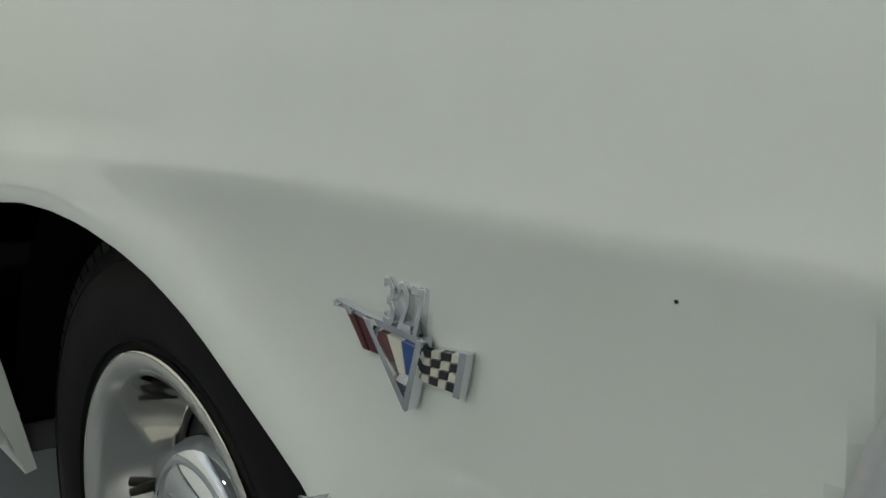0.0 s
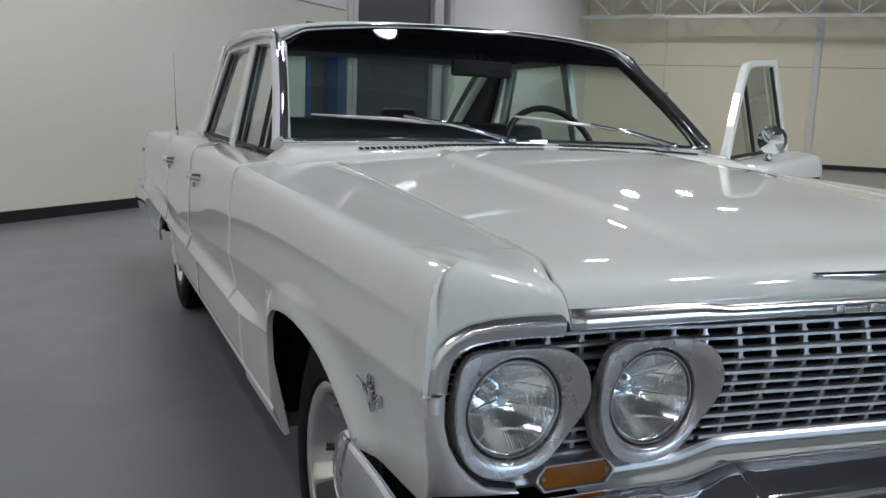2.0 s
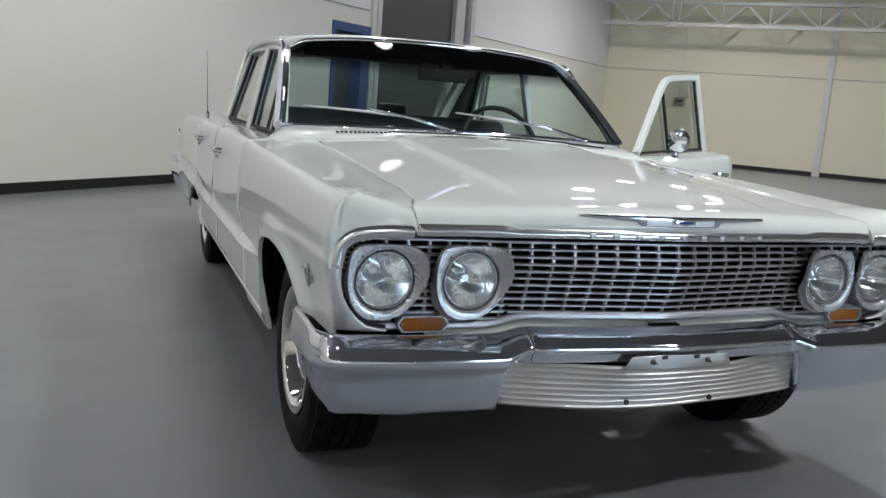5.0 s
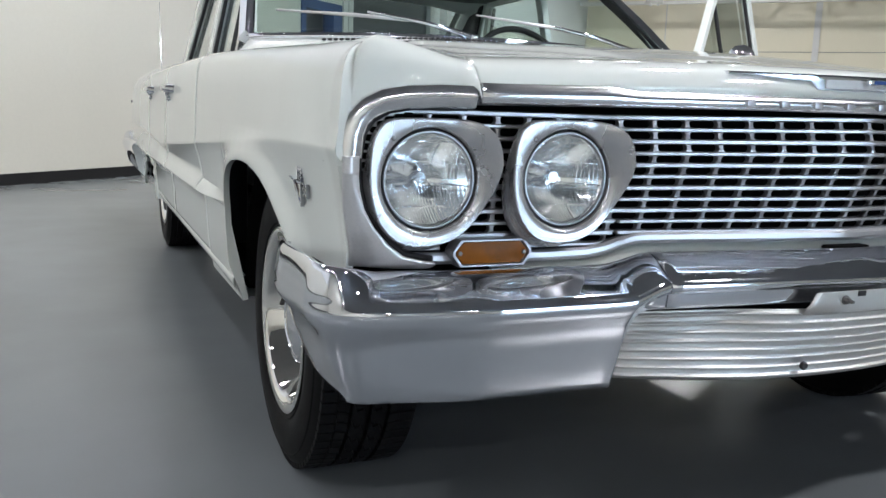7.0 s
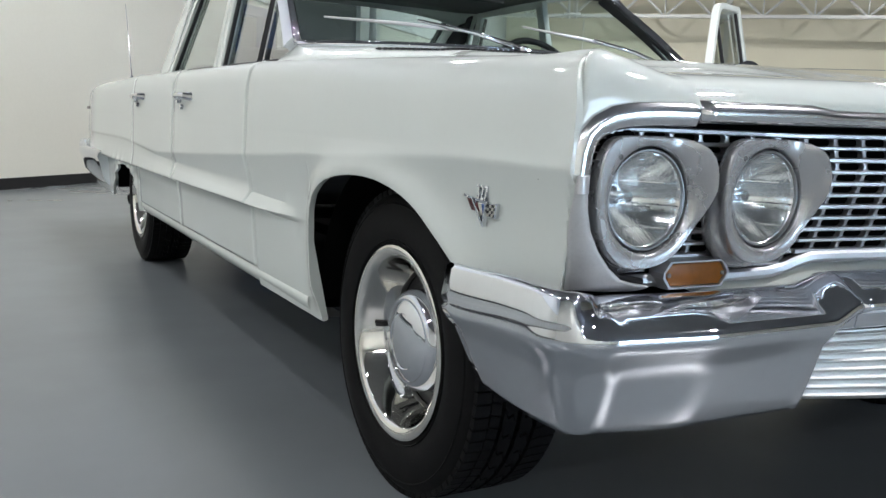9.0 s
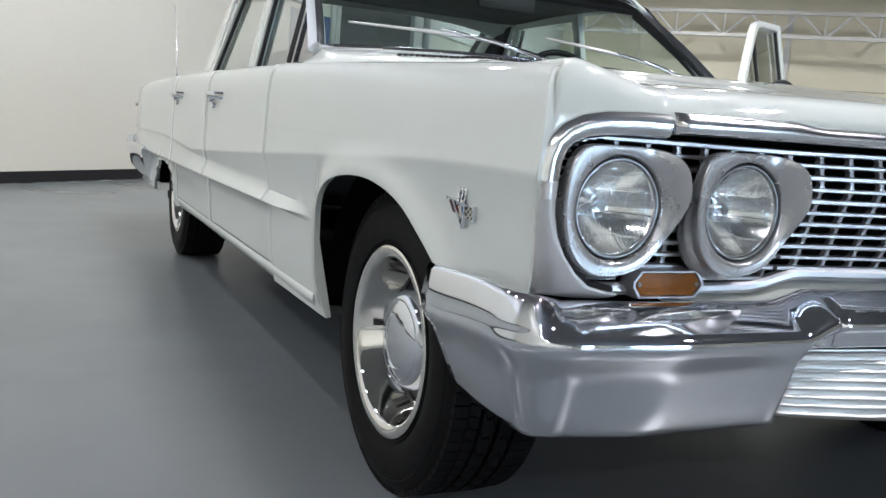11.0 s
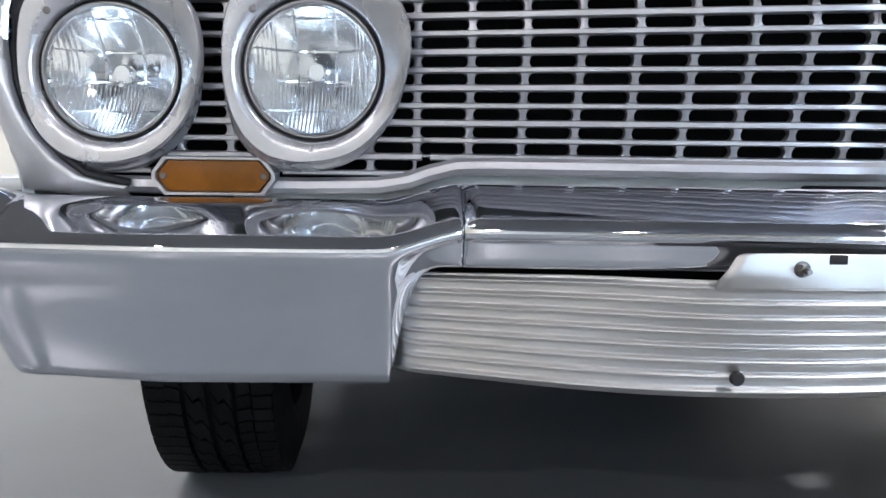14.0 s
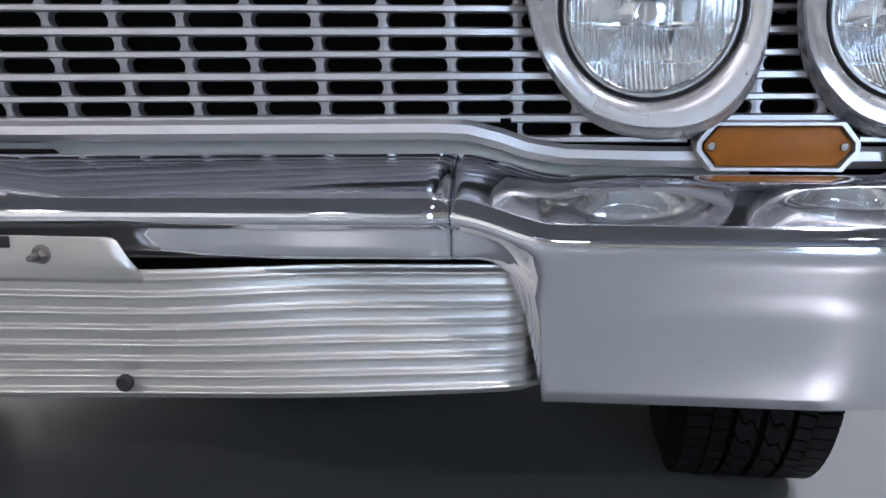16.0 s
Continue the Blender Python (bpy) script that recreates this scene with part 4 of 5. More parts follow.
# chrome surround at the fender's front, and the silver piece under it
for s in (-1, 1):
    bm = bmesh.new()
    pts = [(s * x, chrome_y(x), z) for x, z in CHROME_ARC]
    sweep(bm, pts, [(0.025, -0.0165), (0.0295, -0.009), (0.031, 0.0), (0.029, 0.009), (0.024, 0.0155), (0.014, 0.0185), (-0.02, 0.019), (-0.02, -0.019), (0.014, -0.0185)], lambda i: (0, -1, 0))
    cpart("headlamp_surround", bm, POLISH, None, "chrome surround over the headlamps")
    bm = bmesh.new()
    inner = [(0.925, 0.764), (0.922, 0.72), (0.914, 0.69), (0.898, 0.662), (0.875, 0.636), (0.85, 0.617), (0.82, 0.609), (0.80, 0.606)]
    outer = [(0.951, 0.764), (0.949, 0.72), (0.945, 0.69), (0.936, 0.655), (0.926, 0.625), (0.915, 0.6), (0.85, 0.592), (0.80, 0.590)]
    rows = []
    for (xi, zi), (xo, zo) in zip(inner, outer):
        def at(k, y):
            return Vector((s * lerp(xi, xo, k), y, lerp(zi, zo, k)))
        ye = nose_end(0.95, min(zo, 0.7659)) - 0.0015
        xb = max(xo, min(half_width(ye, zo) - 0.003, xo + 0.02)) if zo > 0.599 else xo
        tip = Vector((s * xb, ye, zo))
        face = [at(0.06, -0.011).lerp(tip, k) + Vector((0, -0.006 * math.sin(math.pi * k), 0)) for k in (0.0, 0.12, 0.3, 0.5, 0.7, 0.88, 1.0)]
        rows.append([at(0, 0.04), at(0, -0.005)] + face + [tip + Vector((-s * 0.008, 0.006, 0))])
    grid(bm, rows, flip=s < 0)
    sl = cpart("surround_lower", bm, SATIN, None, "satin aluminium lower surround")
    bm = bmesh.new()
    grid(bm, [[p + Vector((0, -0.0008, dz)) for p in rows[0][1:]] for dz in (0.004, 0.003, -0.02, -0.021)], flip=s < 0)
    thick(part("joint_clip", bm, SATIN, sl, "bright clip over the joint"), 0.0015)
    bm = bmesh.new()
    arc = [(0.75, 0.842), (0.84, 0.841), (0.875, 0.835), (0.9, 0.82), (0.914, 0.80), (0.921, 0.76), (0.918, 0.72), (0.91, 0.69), (0.894, 0.664), (0.871, 0.638), (0.848, 0.62), (0.80, 0.61)]
    tube(bm, [(s * x, 0.006, z) for x, z in arc], 0.005, 6)
    edge = cpart("grille_edge", bm, BLACK, None, "black edge inside the surround")
    bm = bmesh.new()
    rim = [Vector((x, 0, z)) for x, z in arc[1:-1]]
    hub = Vector((0.813, 0, 0.733))
    grid(bm, [[Vector((s * q.x, y, q.z)) for q, y in ((p, 0.016), (p.lerp(hub, 0.1), 0.014), (p.lerp(hub, 0.3), 0.015))] for p in rim], flip=s < 0)
    part("slotted_margin", bm, BRIGHT, edge, "bright slotted margin")
    run = resampled(rim, span(0.02, 0.98, 19), 1, 1 / (len(rim) - 1))
    for q in run:
        c = q.lerp(hub, 0.115)
        # no hole is cut: a dark capsule gives the shade inside each slot
        bm = bmesh.new()
        slot = [(c.x + 0.0062 * math.cos(t) + (0.0025 if math.cos(t) > 0 else -0.0025), c.z + 0.0052 * math.sin(t)) for t in span(0, 2 * math.pi, 15)[:-1]]
        prism(bm, [(s * x, z) for x, z in slot], 0.0125, 0.02)
        part("slot", bm, DARK, edge)

# headlamps
BEZEL = [(-0.097, 0.01), (-0.094, 0.05), (-0.084, 0.076), (-0.062, 0.09), (0.0, 0.0925), (0.056, 0.091), (0.084, 0.081), (0.1, 0.06), (0.1065, 0.03), (0.104, 0.002), (0.094, -0.032), (0.075, -0.062), (0.048, -0.087), (0.012, -0.0995), (-0.03, -0.1), (-0.06, -0.088), (-0.082, -0.062), (-0.094, -0.026)]


def rounded(pts, n=4):
    """A closed line through points, smoothed by Catmull-Rom."""
    out = []
    m = len(pts)
    for i in range(m):
        p0, p1, p2, p3 = (Vector((*pts[(i + k) % m], 0)) for k in (-1, 0, 1, 2))
        for j in range(n):
            t = j / n
            v = 0.5 * ((2 * p1) + (p2 - p0) * t + (2 * p0 - 5 * p1 + 4 * p2 - p3) * t * t + (3 * p1 - p0 - 3 * p2 + p3) * t ** 3)
            out.append((v.x, v.y))
    return out


def headlamp(cx, cz, sgn, yb):
    m = Matrix.Translation((cx, yb, cz)) @ Matrix.Diagonal((-sgn, 1, 1, 1))
    out = rounded(BEZEL)
    n = len(out)

    def ring(r, y):
        pts = []
        for x, z in out:
            a = math.atan2(z, x)
            pts.append(m @ Vector((r * math.cos(a), y, r * math.sin(a))))
        return pts

    def reach(x, z):
        """How far the inboard shoulder stands forward."""
        return 0.027 * smooth01((x - 0.045) / 0.06) * smooth01((z + 0.06) / 0.09)

    def scaled(k, y):
        return [m @ Vector((x * k, y - reach(x, z), z * k)) for x, z in out]

    bm = bmesh.new()
    def skirt(k, y, dx, dz):
        """The flared foot, deepest below and on the outer side, none above."""
        ring_pts = []
        for x, z in out:
            low = smooth01((0.055 - z - 0.25 * x) / 0.15)
            ring_pts.append(m @ Vector((x * lerp(0.995, k, low) + dx * low, lerp(-0.006, y, low) - reach(x, z) * (1 - 0.6 * low), z * lerp(0.995, k, low) + dz * low)))
        return ring_pts

    rows = [skirt(0.97, 0.03, -0.003, -0.006), skirt(1.03, 0.016, -0.003, -0.007), skirt(1.03, 0.008, -0.003, -0.007), skirt(1.02, 0.0, -0.002, -0.004), skirt(1.0, -0.006, 0, 0), scaled(1.0, -0.014), scaled(0.997, -0.0195), scaled(0.989, -0.0225), scaled(0.975, -0.024)]
    rows.append([a.lerp(b, 0.1) for a, b in zip(scaled(0.96, -0.0238), ring(0.083, -0.0235))])
    rows.append([(a + b) / 2 + Vector((0, -0.0005, 0)) for a, b in zip(scaled(0.93, -0.0235), ring(0.083, -0.0235))])
    rows += [ring(0.0815, -0.022), ring(0.0795, -0.0205), ring(0.078, -0.016), ring(0.0775, -0.004)]
    grid(bm, rows, flip=sgn > 0, loop=True)
    bmesh.ops.recalc_face_normals(bm, faces=bm.faces[:])
    lamp = cpart("headlamp", bm, BEZEL_MAT, None, "round sealed-beam headlamp in a bright pear-shaped bezel", sharp=0.7)
    face = Matrix.Translation((cx, yb, cz)) @ Matrix.Rotation(radians(90), 4, "X")
    bm = bmesh.new()
    lathe(bm, [(0.0752, 0.006), (0.075, 0.0125), (0.0735, 0.015), (0.0712, 0.015), (0.0695, 0.01)], 48, face)
    bmesh.ops.recalc_face_normals(bm, faces=bm.faces[:])
    part("retaining_ring", bm, RING, lamp, "dull metal retaining ring")
    # solid black ring that draws the shade in the gap between bezel and ring
    bm = bmesh.new()
    lathe(bm, [(0.079, 0.006), (0.0785, 0.0085), (0.0755, 0.0085), (0.075, 0.006)], 48, face)
    bmesh.ops.recalc_face_normals(bm, faces=bm.faces[:])
    part("gap_shade_ring", bm, BLACK, lamp, "black ring standing for the shaded gap round the retaining ring")
    bm = bmesh.new()
    rows = []
    M2 = 120
    for j in range(M2 + 1):
        row = []
        for i in range(M2 + 1):
            u, v = -1 + 2 * i / M2, -1 + 2 * j / M2
            x, z = u * math.sqrt(1 - v * v / 2), v * math.sqrt(1 - u * u / 2)
            r2 = min(1.0, x * x + z * z)
            y = -0.05 + 0.062 * r2
            if r2 < 0.94:
                if z < -0.2 or abs(x) > 0.6:
                    y += 0.0006 * abs(math.sin(x * 52))
                y += 0.0016 * ((z * 2.1 + 0.3) % 1.0) * (1 if abs(x) < 0.75 else 0.4)
                y += 0.0012 * ((x * 1.6 + 0.5) % 1.0)
            row.append(face @ Vector((x * 0.0705, z * 0.0705, y)))
        rows.append(row)
    grid(bm, rows)
    part("reflector", bm, BOWL, lamp, "mirror-bright reflector bowl", sharp=0.5)
    # lens: a shallow dome with vertical flutes on its lower part and bands
    bm = bmesh.new()
    rows = []
    N = 64
    for j in range(N + 1):
        row = []
        for i in range(N + 1):
            u, v = -1 + 2 * i / N, -1 + 2 * j / N
            x, z = u * math.sqrt(1 - v * v / 2), v * math.sqrt(1 - u * u / 2)
            r = math.hypot(x, z)
            y = 0.02 - 0.009 * r * r
            flute = 0.0
            if r < 0.96:
                if z < -0.25 or abs(x) > 0.55:
                    flute = 0.0009 * abs(math.sin(x * 30))
                elif abs(z) < 0.25 and abs(x) < 0.3:
                    flute = 0.0005 * math.sin(x * 42)
                elif z > 0.5:
                    flute = 0.0006 * abs(math.sin(x * 18))
                flute += 0.0007 * (abs((z * 2.2) % 1.0 - 0.5) < 0.06)
            row.append(face @ Vector((x * 0.0705, z * 0.0705, y - 0.006 + flute)))
        rows.append(row)
    grid(bm, rows)
    ob = part("lens", bm, LENS_PANE, lamp, "clear fluted glass lens", sharp=3.0)
    ob.visible_shadow = False
    bm = bmesh.new()
    disc(bm, face @ Vector((0, 0, -0.055)), 0.011, 0.03, (0, -1, 0), 12)
    part("bulb_shield", bm, CHROME, lamp)
    for px, pz in ((-0.062, 0.062), (0.067, 0.064), (-0.002, -0.0905)):
        bm = bmesh.new()
        disc(bm, m @ Vector((px, -0.0225, pz)), 0.0042, 0.0012, (0, -1, 0), 10)
        part("screw", bm, SCREW, lamp)
    return lamp


LAMP_Z = 0.733
for s in (-1, 1):
    headlamp(s * 0.813, LAMP_Z, s, 0.008)
    headlamp(s * 0.59, LAMP_Z + 0.003, s, -0.014)

# parking lamps
for s in (-1, 1):
    c = s * 0.703
    yb = -0.004
    hexa = [(-0.068, 0.004), (-0.055, 0.0215), (0.055, 0.0215), (0.068, 0.004), (0.068, -0.004), (0.055, -0.0215), (-0.055, -0.0215), (-0.068, -0.004)]
    bm = bmesh.new()
    M = Matrix.Translation((c, yb, 0.619))
    rows = [[M @ Vector((x * k, y, z * k2)) for x, z in hexa] for k, k2, y in ((1.02, 1.02, 0.025), (1.02, 1.02, 0.0), (1.0, 0.98, -0.006), (0.94, 0.86, -0.006), (0.92, 0.82, -0.002), (0.92, 0.82, 0.006))]
    grid(bm, rows, loop=True)
    bmesh.ops.recalc_face_normals(bm, faces=bm.faces[:])
    pl = cpart("parking_lamp", bm, BRIGHT, None, "amber parking lamp in a bright six-sided frame")
    bm = bmesh.new()
    prism(bm, [(x * 0.9, z * 0.8) for x, z in hexa], -0.0035, 0.008, M, 0.0015)
    part("amber_lens", bm, AMBER, pl, "amber plastic lens")
    for dx in (-0.0585, 0.0585):
        bm = bmesh.new()
        disc(bm, M @ Vector((dx * 0.95, -0.0035, 0)), 0.0038, 0.002, (0, -1, 0), 10)
        part("screw", bm, SCREW, pl)

# front bumper: a profile carried along its plan line
def bump_station(a):
    """At a, the distance along the front from the middle (then round the corner): place, outward way, and the heights of crease, foot and top."""
    if a < 0.9:
        x = a
        y = table(a, [(0.0, -0.138), (0.40, -0.108), (0.43, -0.105), (0.50, -0.116), (0.75, -0.112), (0.9, -0.09)])
        n = Vector((smooth01((a - 0.72) / 0.4) * 0.5, -1, 0)).normalized()
    elif a < 1.06:
        t = (a - 0.9) / 0.16
        ang = t * math.pi / 2
        x, y = 0.9 + 0.102 * math.sin(ang), -0.09 + 0.09 * (1 - math.cos(ang))
        n = Vector((lerp(0.225, 1, t), -lerp(0.97, 0.12, t), 0)).normalized()
    else:
        t = a - 1.06
        x, y = 1.002 - 0.05 * t, t
        n = Vector((1, -0.1 + 0.1 * t, 0)).normalized()
    k = smooth01((a - 0.425) / 0.095)
    crease = lerp(0.568, 0.549, k) - 0.02 * smooth01((a - 1.06) / 0.25)
    q = min(1.0, max(0.0, (0.506 - a) / 0.072))
    foot = 0.533 - 0.136 * (1 - q) ** 3.8 + 0.008 * smooth01((a - 1.1) / 0.2)
    top = lerp(0.614, 0.596, k) + 0.018 * smooth01((a - 0.935) / 0.06) - 0.012 * smooth01((a - 1.1) / 0.24)
    back = lerp(0.085, 0.1, k) - 0.08 * smooth01((a - 0.935) / 0.06)
    lean = lerp(0.004, 0.05, k) + 0.014 * smooth01((a - 0.74) / 0.26) - 0.024 * smooth01((a - 0.96) / 0.3)
    return Vector((x, y, 0)), n, crease, foot, top, back, lean


def bump_row(a, sgn):
    p, n, cr, ft, tp, bk, ln = bump_station(a)
    h = cr - ft
    pts = [(-bk - 0.012, tp - 0.02), (-bk, tp - 0.008), (-bk * 0.85, tp - 0.002), (-bk * 0.7, tp - 0.002), (-bk * 0.5, tp - 0.01), (-bk * 0.3, lerp(tp, cr, 0.5)), (-bk * 0.12, lerp(tp, cr, 0.72)), (-0.004, cr + 0.008), (0.0, cr), (-0.002, cr - 0.007), (-0.006, cr - h * 0.12), (-0.009 - ln * 0.25, cr - h * 0.25), (-0.009 - ln * 0.45, cr - h * 0.45), (-0.009 - ln * 0.7, cr - h * 0.7), (-0.009 - ln * 0.95, cr - h * 0.93), (-0.0115 - ln, ft), (-0.03 - ln, ft - 0.001), (-0.05 - ln, ft + 0.01)]
    dish = 0.002 * smooth01((a - 0.525) / 0.12) * smooth01((1.3 - a) / 0.5)
    out = []
    for i, (o, z) in enumerate(pts):
        if i >= 11:
            o -= dish * (0.7 if i == 11 else 1.0)
        q = p + n * o
        out.append(Vector((sgn * q.x, q.y, z)))
    return out


bm = bmesh.new()
aa = span(-0.4275, 0.4275, 41)
vs = grid(bm, [bump_row(abs(a), -1 if a < 0 else 1) for a in aa], flip=True)
fb = cpart("bumper_centre", bm, CHROME, None, "chrome centre bar of the front bumper", sharp=1.0)
thick(fb, 0.003)
for s in (-1, 1):
    bm = bmesh.new()
    aa = [0.4305, 0.433, 0.437, 0.442, 0.448, 0.455, 0.463, 0.47, 0.476, 0.482, 0.487, 0.491, 0.495, 0.498, 0.501, 0.504, 0.506, 0.51, 0.517, 0.527, 0.538, 0.545, 0.552, 0.56, 0.568] + span(0.585, 0.84, 12) + span(0.86, 0.925, 8) + span(0.932, 1.01, 20) + span(1.02, 1.08, 7) + span(1.1, 1.335, 10)
    rows = [bump_row(a, s) for a in aa]
    # the hind edge is cut to the tyre's curve and turned in
    last = rows[-1]
    for j in range(1, 10):
        for v in rows[-j]:
            v.y -= 0.065 * max(0.0, (0.545 - v.z) / 0.14) * (1 - (j - 1) / 9) ** 1.3
    rows.append([v + Vector((-s * 0.015, -0.004, 0)) for v in last])
    rows.insert(0, [v + Vector((0, 0.012, 0)) for v in rows[0]])
    grid(bm, rows, flip=s > 0)
    e = cpart("bumper_end", bm, CHROME, None, "chrome wrap-around end of the front bumper", sharp=1.0)
    thick(e, 0.003)

# white panel between the grille's sill and the bumper, with a dark plate for the shaded latch opening in its middle
def sill_z(x):
    return table(-abs(x), line)


bm = bmesh.new()
rows = []
for x in span(-0.69, 0.69, 47):
    p, n, cr, ft, tp, bk, ln = bump_station(abs(x))
    rows.append([(x, grille_y(x, 0.62) + 0.02, sill_z(x) - 0.004), (x, grille_y(x, 0.62) + 0.012, sill_z(x) - 0.017), (x, p.y + bk + 0.012, tp - 0.012), (x, p.y + bk - 0.004, tp - 0.03)])
grid(bm, rows)
under = cpart("grille_floor_panel", bm, PAINT, None, "white panel under the grille")
bm = bmesh.new()
# solid dark plate put where the gap under the sill lies in shade
prism(bm, [(-0.05, 0.613), (-0.04, 0.608), (0.04, 0.608), (0.05, 0.613), (0.045, 0.617), (-0.045, 0.617)], -0.062, -0.04)
part("latch_gap_shade", bm, DARK, under, "dark plate standing for the shaded latch opening")

# ribbed splash pan under the bumper
def pan_y(x, z):
    lean = 0.031 * smooth01((z - 0.4) / 0.122) * smooth01((0.34 - abs(x)) / 0.2)
    return -0.106 - lean + 0.06 * (abs(x) / 0.49) ** 2 + 0.0011 * math.sin(x * 23 + z * 12) + 0.0013 * noise.noise(Vector((x * 6, z * 7, 0)))


bm = bmesh.new()
rows = []
for j in range(97):
    t = j / 96
    row = []
    for x in span(-0.5, 0.5, 69):
        edge = smooth01((0.5 - abs(x)) / 0.02)
        top = 0.524 - 0.006 * (abs(x) / 0.49) ** 2
        bot = 0.392 + 0.009 * (abs(x) / 0.49) ** 2 + 0.003 * math.sin(x * 9)
        zz = lerp(top, bot, t)
        rib = 0.0055 * max(0.0, math.cos(2 * math.pi * (t * 8 - 0.45))) ** 1.5 * edge
        y = pan_y(x, zz) - rib + 0.014 * (1 - edge) + 0.006 * smooth01((t - 0.95) / 0.05)
        row.append((x, y, zz))
    rows.append(row)
grid(bm, rows, flip=True)
pan = cpart("splash_pan", bm, PAN, None, "ribbed dull aluminium splash pan, slightly dented", sharp=1.2)
thick(pan, 0.0025)
bm = bmesh.new()
rows = []
for z, hw in ((0.514, 0.172), (0.519, 0.172), (0.523, 0.172), (0.527, 0.1705), (0.531, 0.168), (0.538, 0.163), (0.545, 0.159), (0.55, 0.156), (0.5525, 0.152), (0.5535, 0.146)):
    rows.append([(x, lerp(pan_y(x, z) - 0.004, -0.1415 + 0.03 * x * x, smooth01((z - 0.512) / 0.022)), z) for x in span(-hw, hw, 25)])
grid(bm, rows)
bmesh.ops.recalc_face_normals(bm, faces=bm.faces[:])
thick(part("plate_tab", bm, PAN, pan, "raised mounting tab", sharp=1.2), 0.002, 0)
for s in (-1, 1):
    bm = bmesh.new()
    disc(bm, (s * 0.089, -0.142, 0.538), 0.0085, 0.002, (0, -1, 0), 16)
    disc(bm, (s * 0.089, -0.1435, 0.5375), 0.0065, 0.008, (0, -1, 0), 6)
    disc(bm, (s * 0.089, -0.15, 0.5375), 0.0035, 0.01, (0, -1, 0), 10)
    part("bolt", bm, SCREW, pan, "bolt with a square nut")
    bm = bmesh.new()
    box(bm, (s * 0.052, -0.1425, 0.548), (0.018, 0.004, 0.01), None, 0.001)
    part("slot_clip", bm, BLACK, pan)
    bm = bmesh.new()
    disc(bm, (s * 0.137, -0.11, 0.416), 0.0078, 0.006, (0, -1, 0), 16)
    part("rubber_plug", bm, BLACK, pan, "black rubber plug")


# wheels
def tyre_prof():
    half = [(0.198, 0.09), (0.204, 0.102), (0.225, 0.111), (0.252, 0.115), (0.28, 0.112), (0.3, 0.106), (0.311, 0.098), (0.313, 0.095), (0.312, 0.07), (0.312, 0.03)]
    return half + [(r, -h) for r, h in half[::-1]]


wheel = empty("wheel")
wheel.parent = car
bm = bmesh.new()
AX = Matrix.Rotation(radians(-90), 4, "Y")  # the wheel's outer side looks to -x
lathe(bm, tyre_prof(), 72, AX)
for dr in (0.213, 0.29):
    lathe(bm, [(dr, 0.1055 if dr < 0.25 else 0.109), (dr + 0.002, 0.1105), (dr + 0.004, 0.108 if dr < 0.25 else 0.1075)], 72, AX)
bmesh.ops.recalc_face_normals(bm, faces=bm.faces[:])
part("tyre", bm, RUBBER, wheel, "black radial tyre")


def tread():
    """Tread blocks: shoulder blocks and slanted middle blocks."""
    bm = bmesh.new()
    def block(a0, a1, w0, w1, shear, r0, r1):
        vs = []
        for r in (r0, r1):
            for a, w, k in ((a0, w0, 0), (a1, w0, 0), (a1, w1, 1), (a0, w1, 1)):
                t = a + shear * k
                vs.append(bm.verts.new(AX @ Vector((r * math.cos(t), r * math.sin(t), w))))
        for q in ((4, 5, 6, 7), (0, 1, 5, 4), (1, 2, 6, 5), (2, 3, 7, 6), (3, 0, 4, 7)):
            bm.faces.new([vs[i] for i in q])
    n = 78
    da = 2 * math.pi / n
    for i in range(n):
        a = da * i
        for side, w0, w1 in ((1, 0.043, 0.065), (1, 0.0665, 0.098), (-1, 0.043, 0.065), (-1, 0.0665, 0.098)):
            off = 0.0 if side > 0 else 0.45
            block(a + da * off, a + da * (off + 0.84), side * w0, side * w1, 0.016 * (1 if w0 < 0.05 else 0.3), 0.306, TYRE_R - (0.0 if w0 < 0.05 else 0.002))
    n = 46
    da = 2 * math.pi / n
    for i in range(n):
        a = da * i
        for w0, w1, sh, off in ((0.005, 0.014, 0.07, 0.0), (0.014, 0.0245, -0.02, 0.512), (0.0245, 0.035, 0.07, 0.366), (-0.014, -0.005, 0.07, 0.3), (-0.0245, -0.014, -0.02, 0.446), (-0.035, -0.0245, 0.07, -0.066)):
            block(a + da * off, a + da * (off + 0.86), w0, w1, sh, 0.306, TYRE_R)
    bmesh.ops.recalc_face_normals(bm, faces=bm.faces[:])
    return bm


tagged(part("tread", tread(), RUBBER, wheel, "zigzag tread blocks"), kind="stuff")
bm = bmesh.new()
lathe(bm, [(0.195, 0.06), (0.2, 0.1), (0.2055, 0.105), (0.205, 0.1095), (0.2, 0.1115), (0.192, 0.1105), (0.183, 0.1065), (0.179, 0.1015), (0.1768, 0.097), (0.168, 0.075), (0.159, 0.0525), (0.151, 0.0325), (0.1485, 0.0285), (0.1475, 0.02)], 72, AX)
bmesh.ops.recalc_face_normals(bm, faces=bm.faces[:])
part("trim_ring", bm, MIRROR, wheel, "polished deep trim ring")
bm = bmesh.new()
# the disc's dark colour stands in for shade between trim ring and hub cap
lathe(bm, [(0.15, 0.015), (0.136, 0.017), (0.124, 0.022), (0.112, 0.03), (0.109, 0.04), (0.0, 0.04)], 48, AX)
bmesh.ops.recalc_face_normals(bm, faces=bm.faces[:])
part("wheel_disc", bm, DISC_SHADE, wheel, "wheel disc coloured dark for the shadow gap round the hub cap")
bm = bmesh.new()
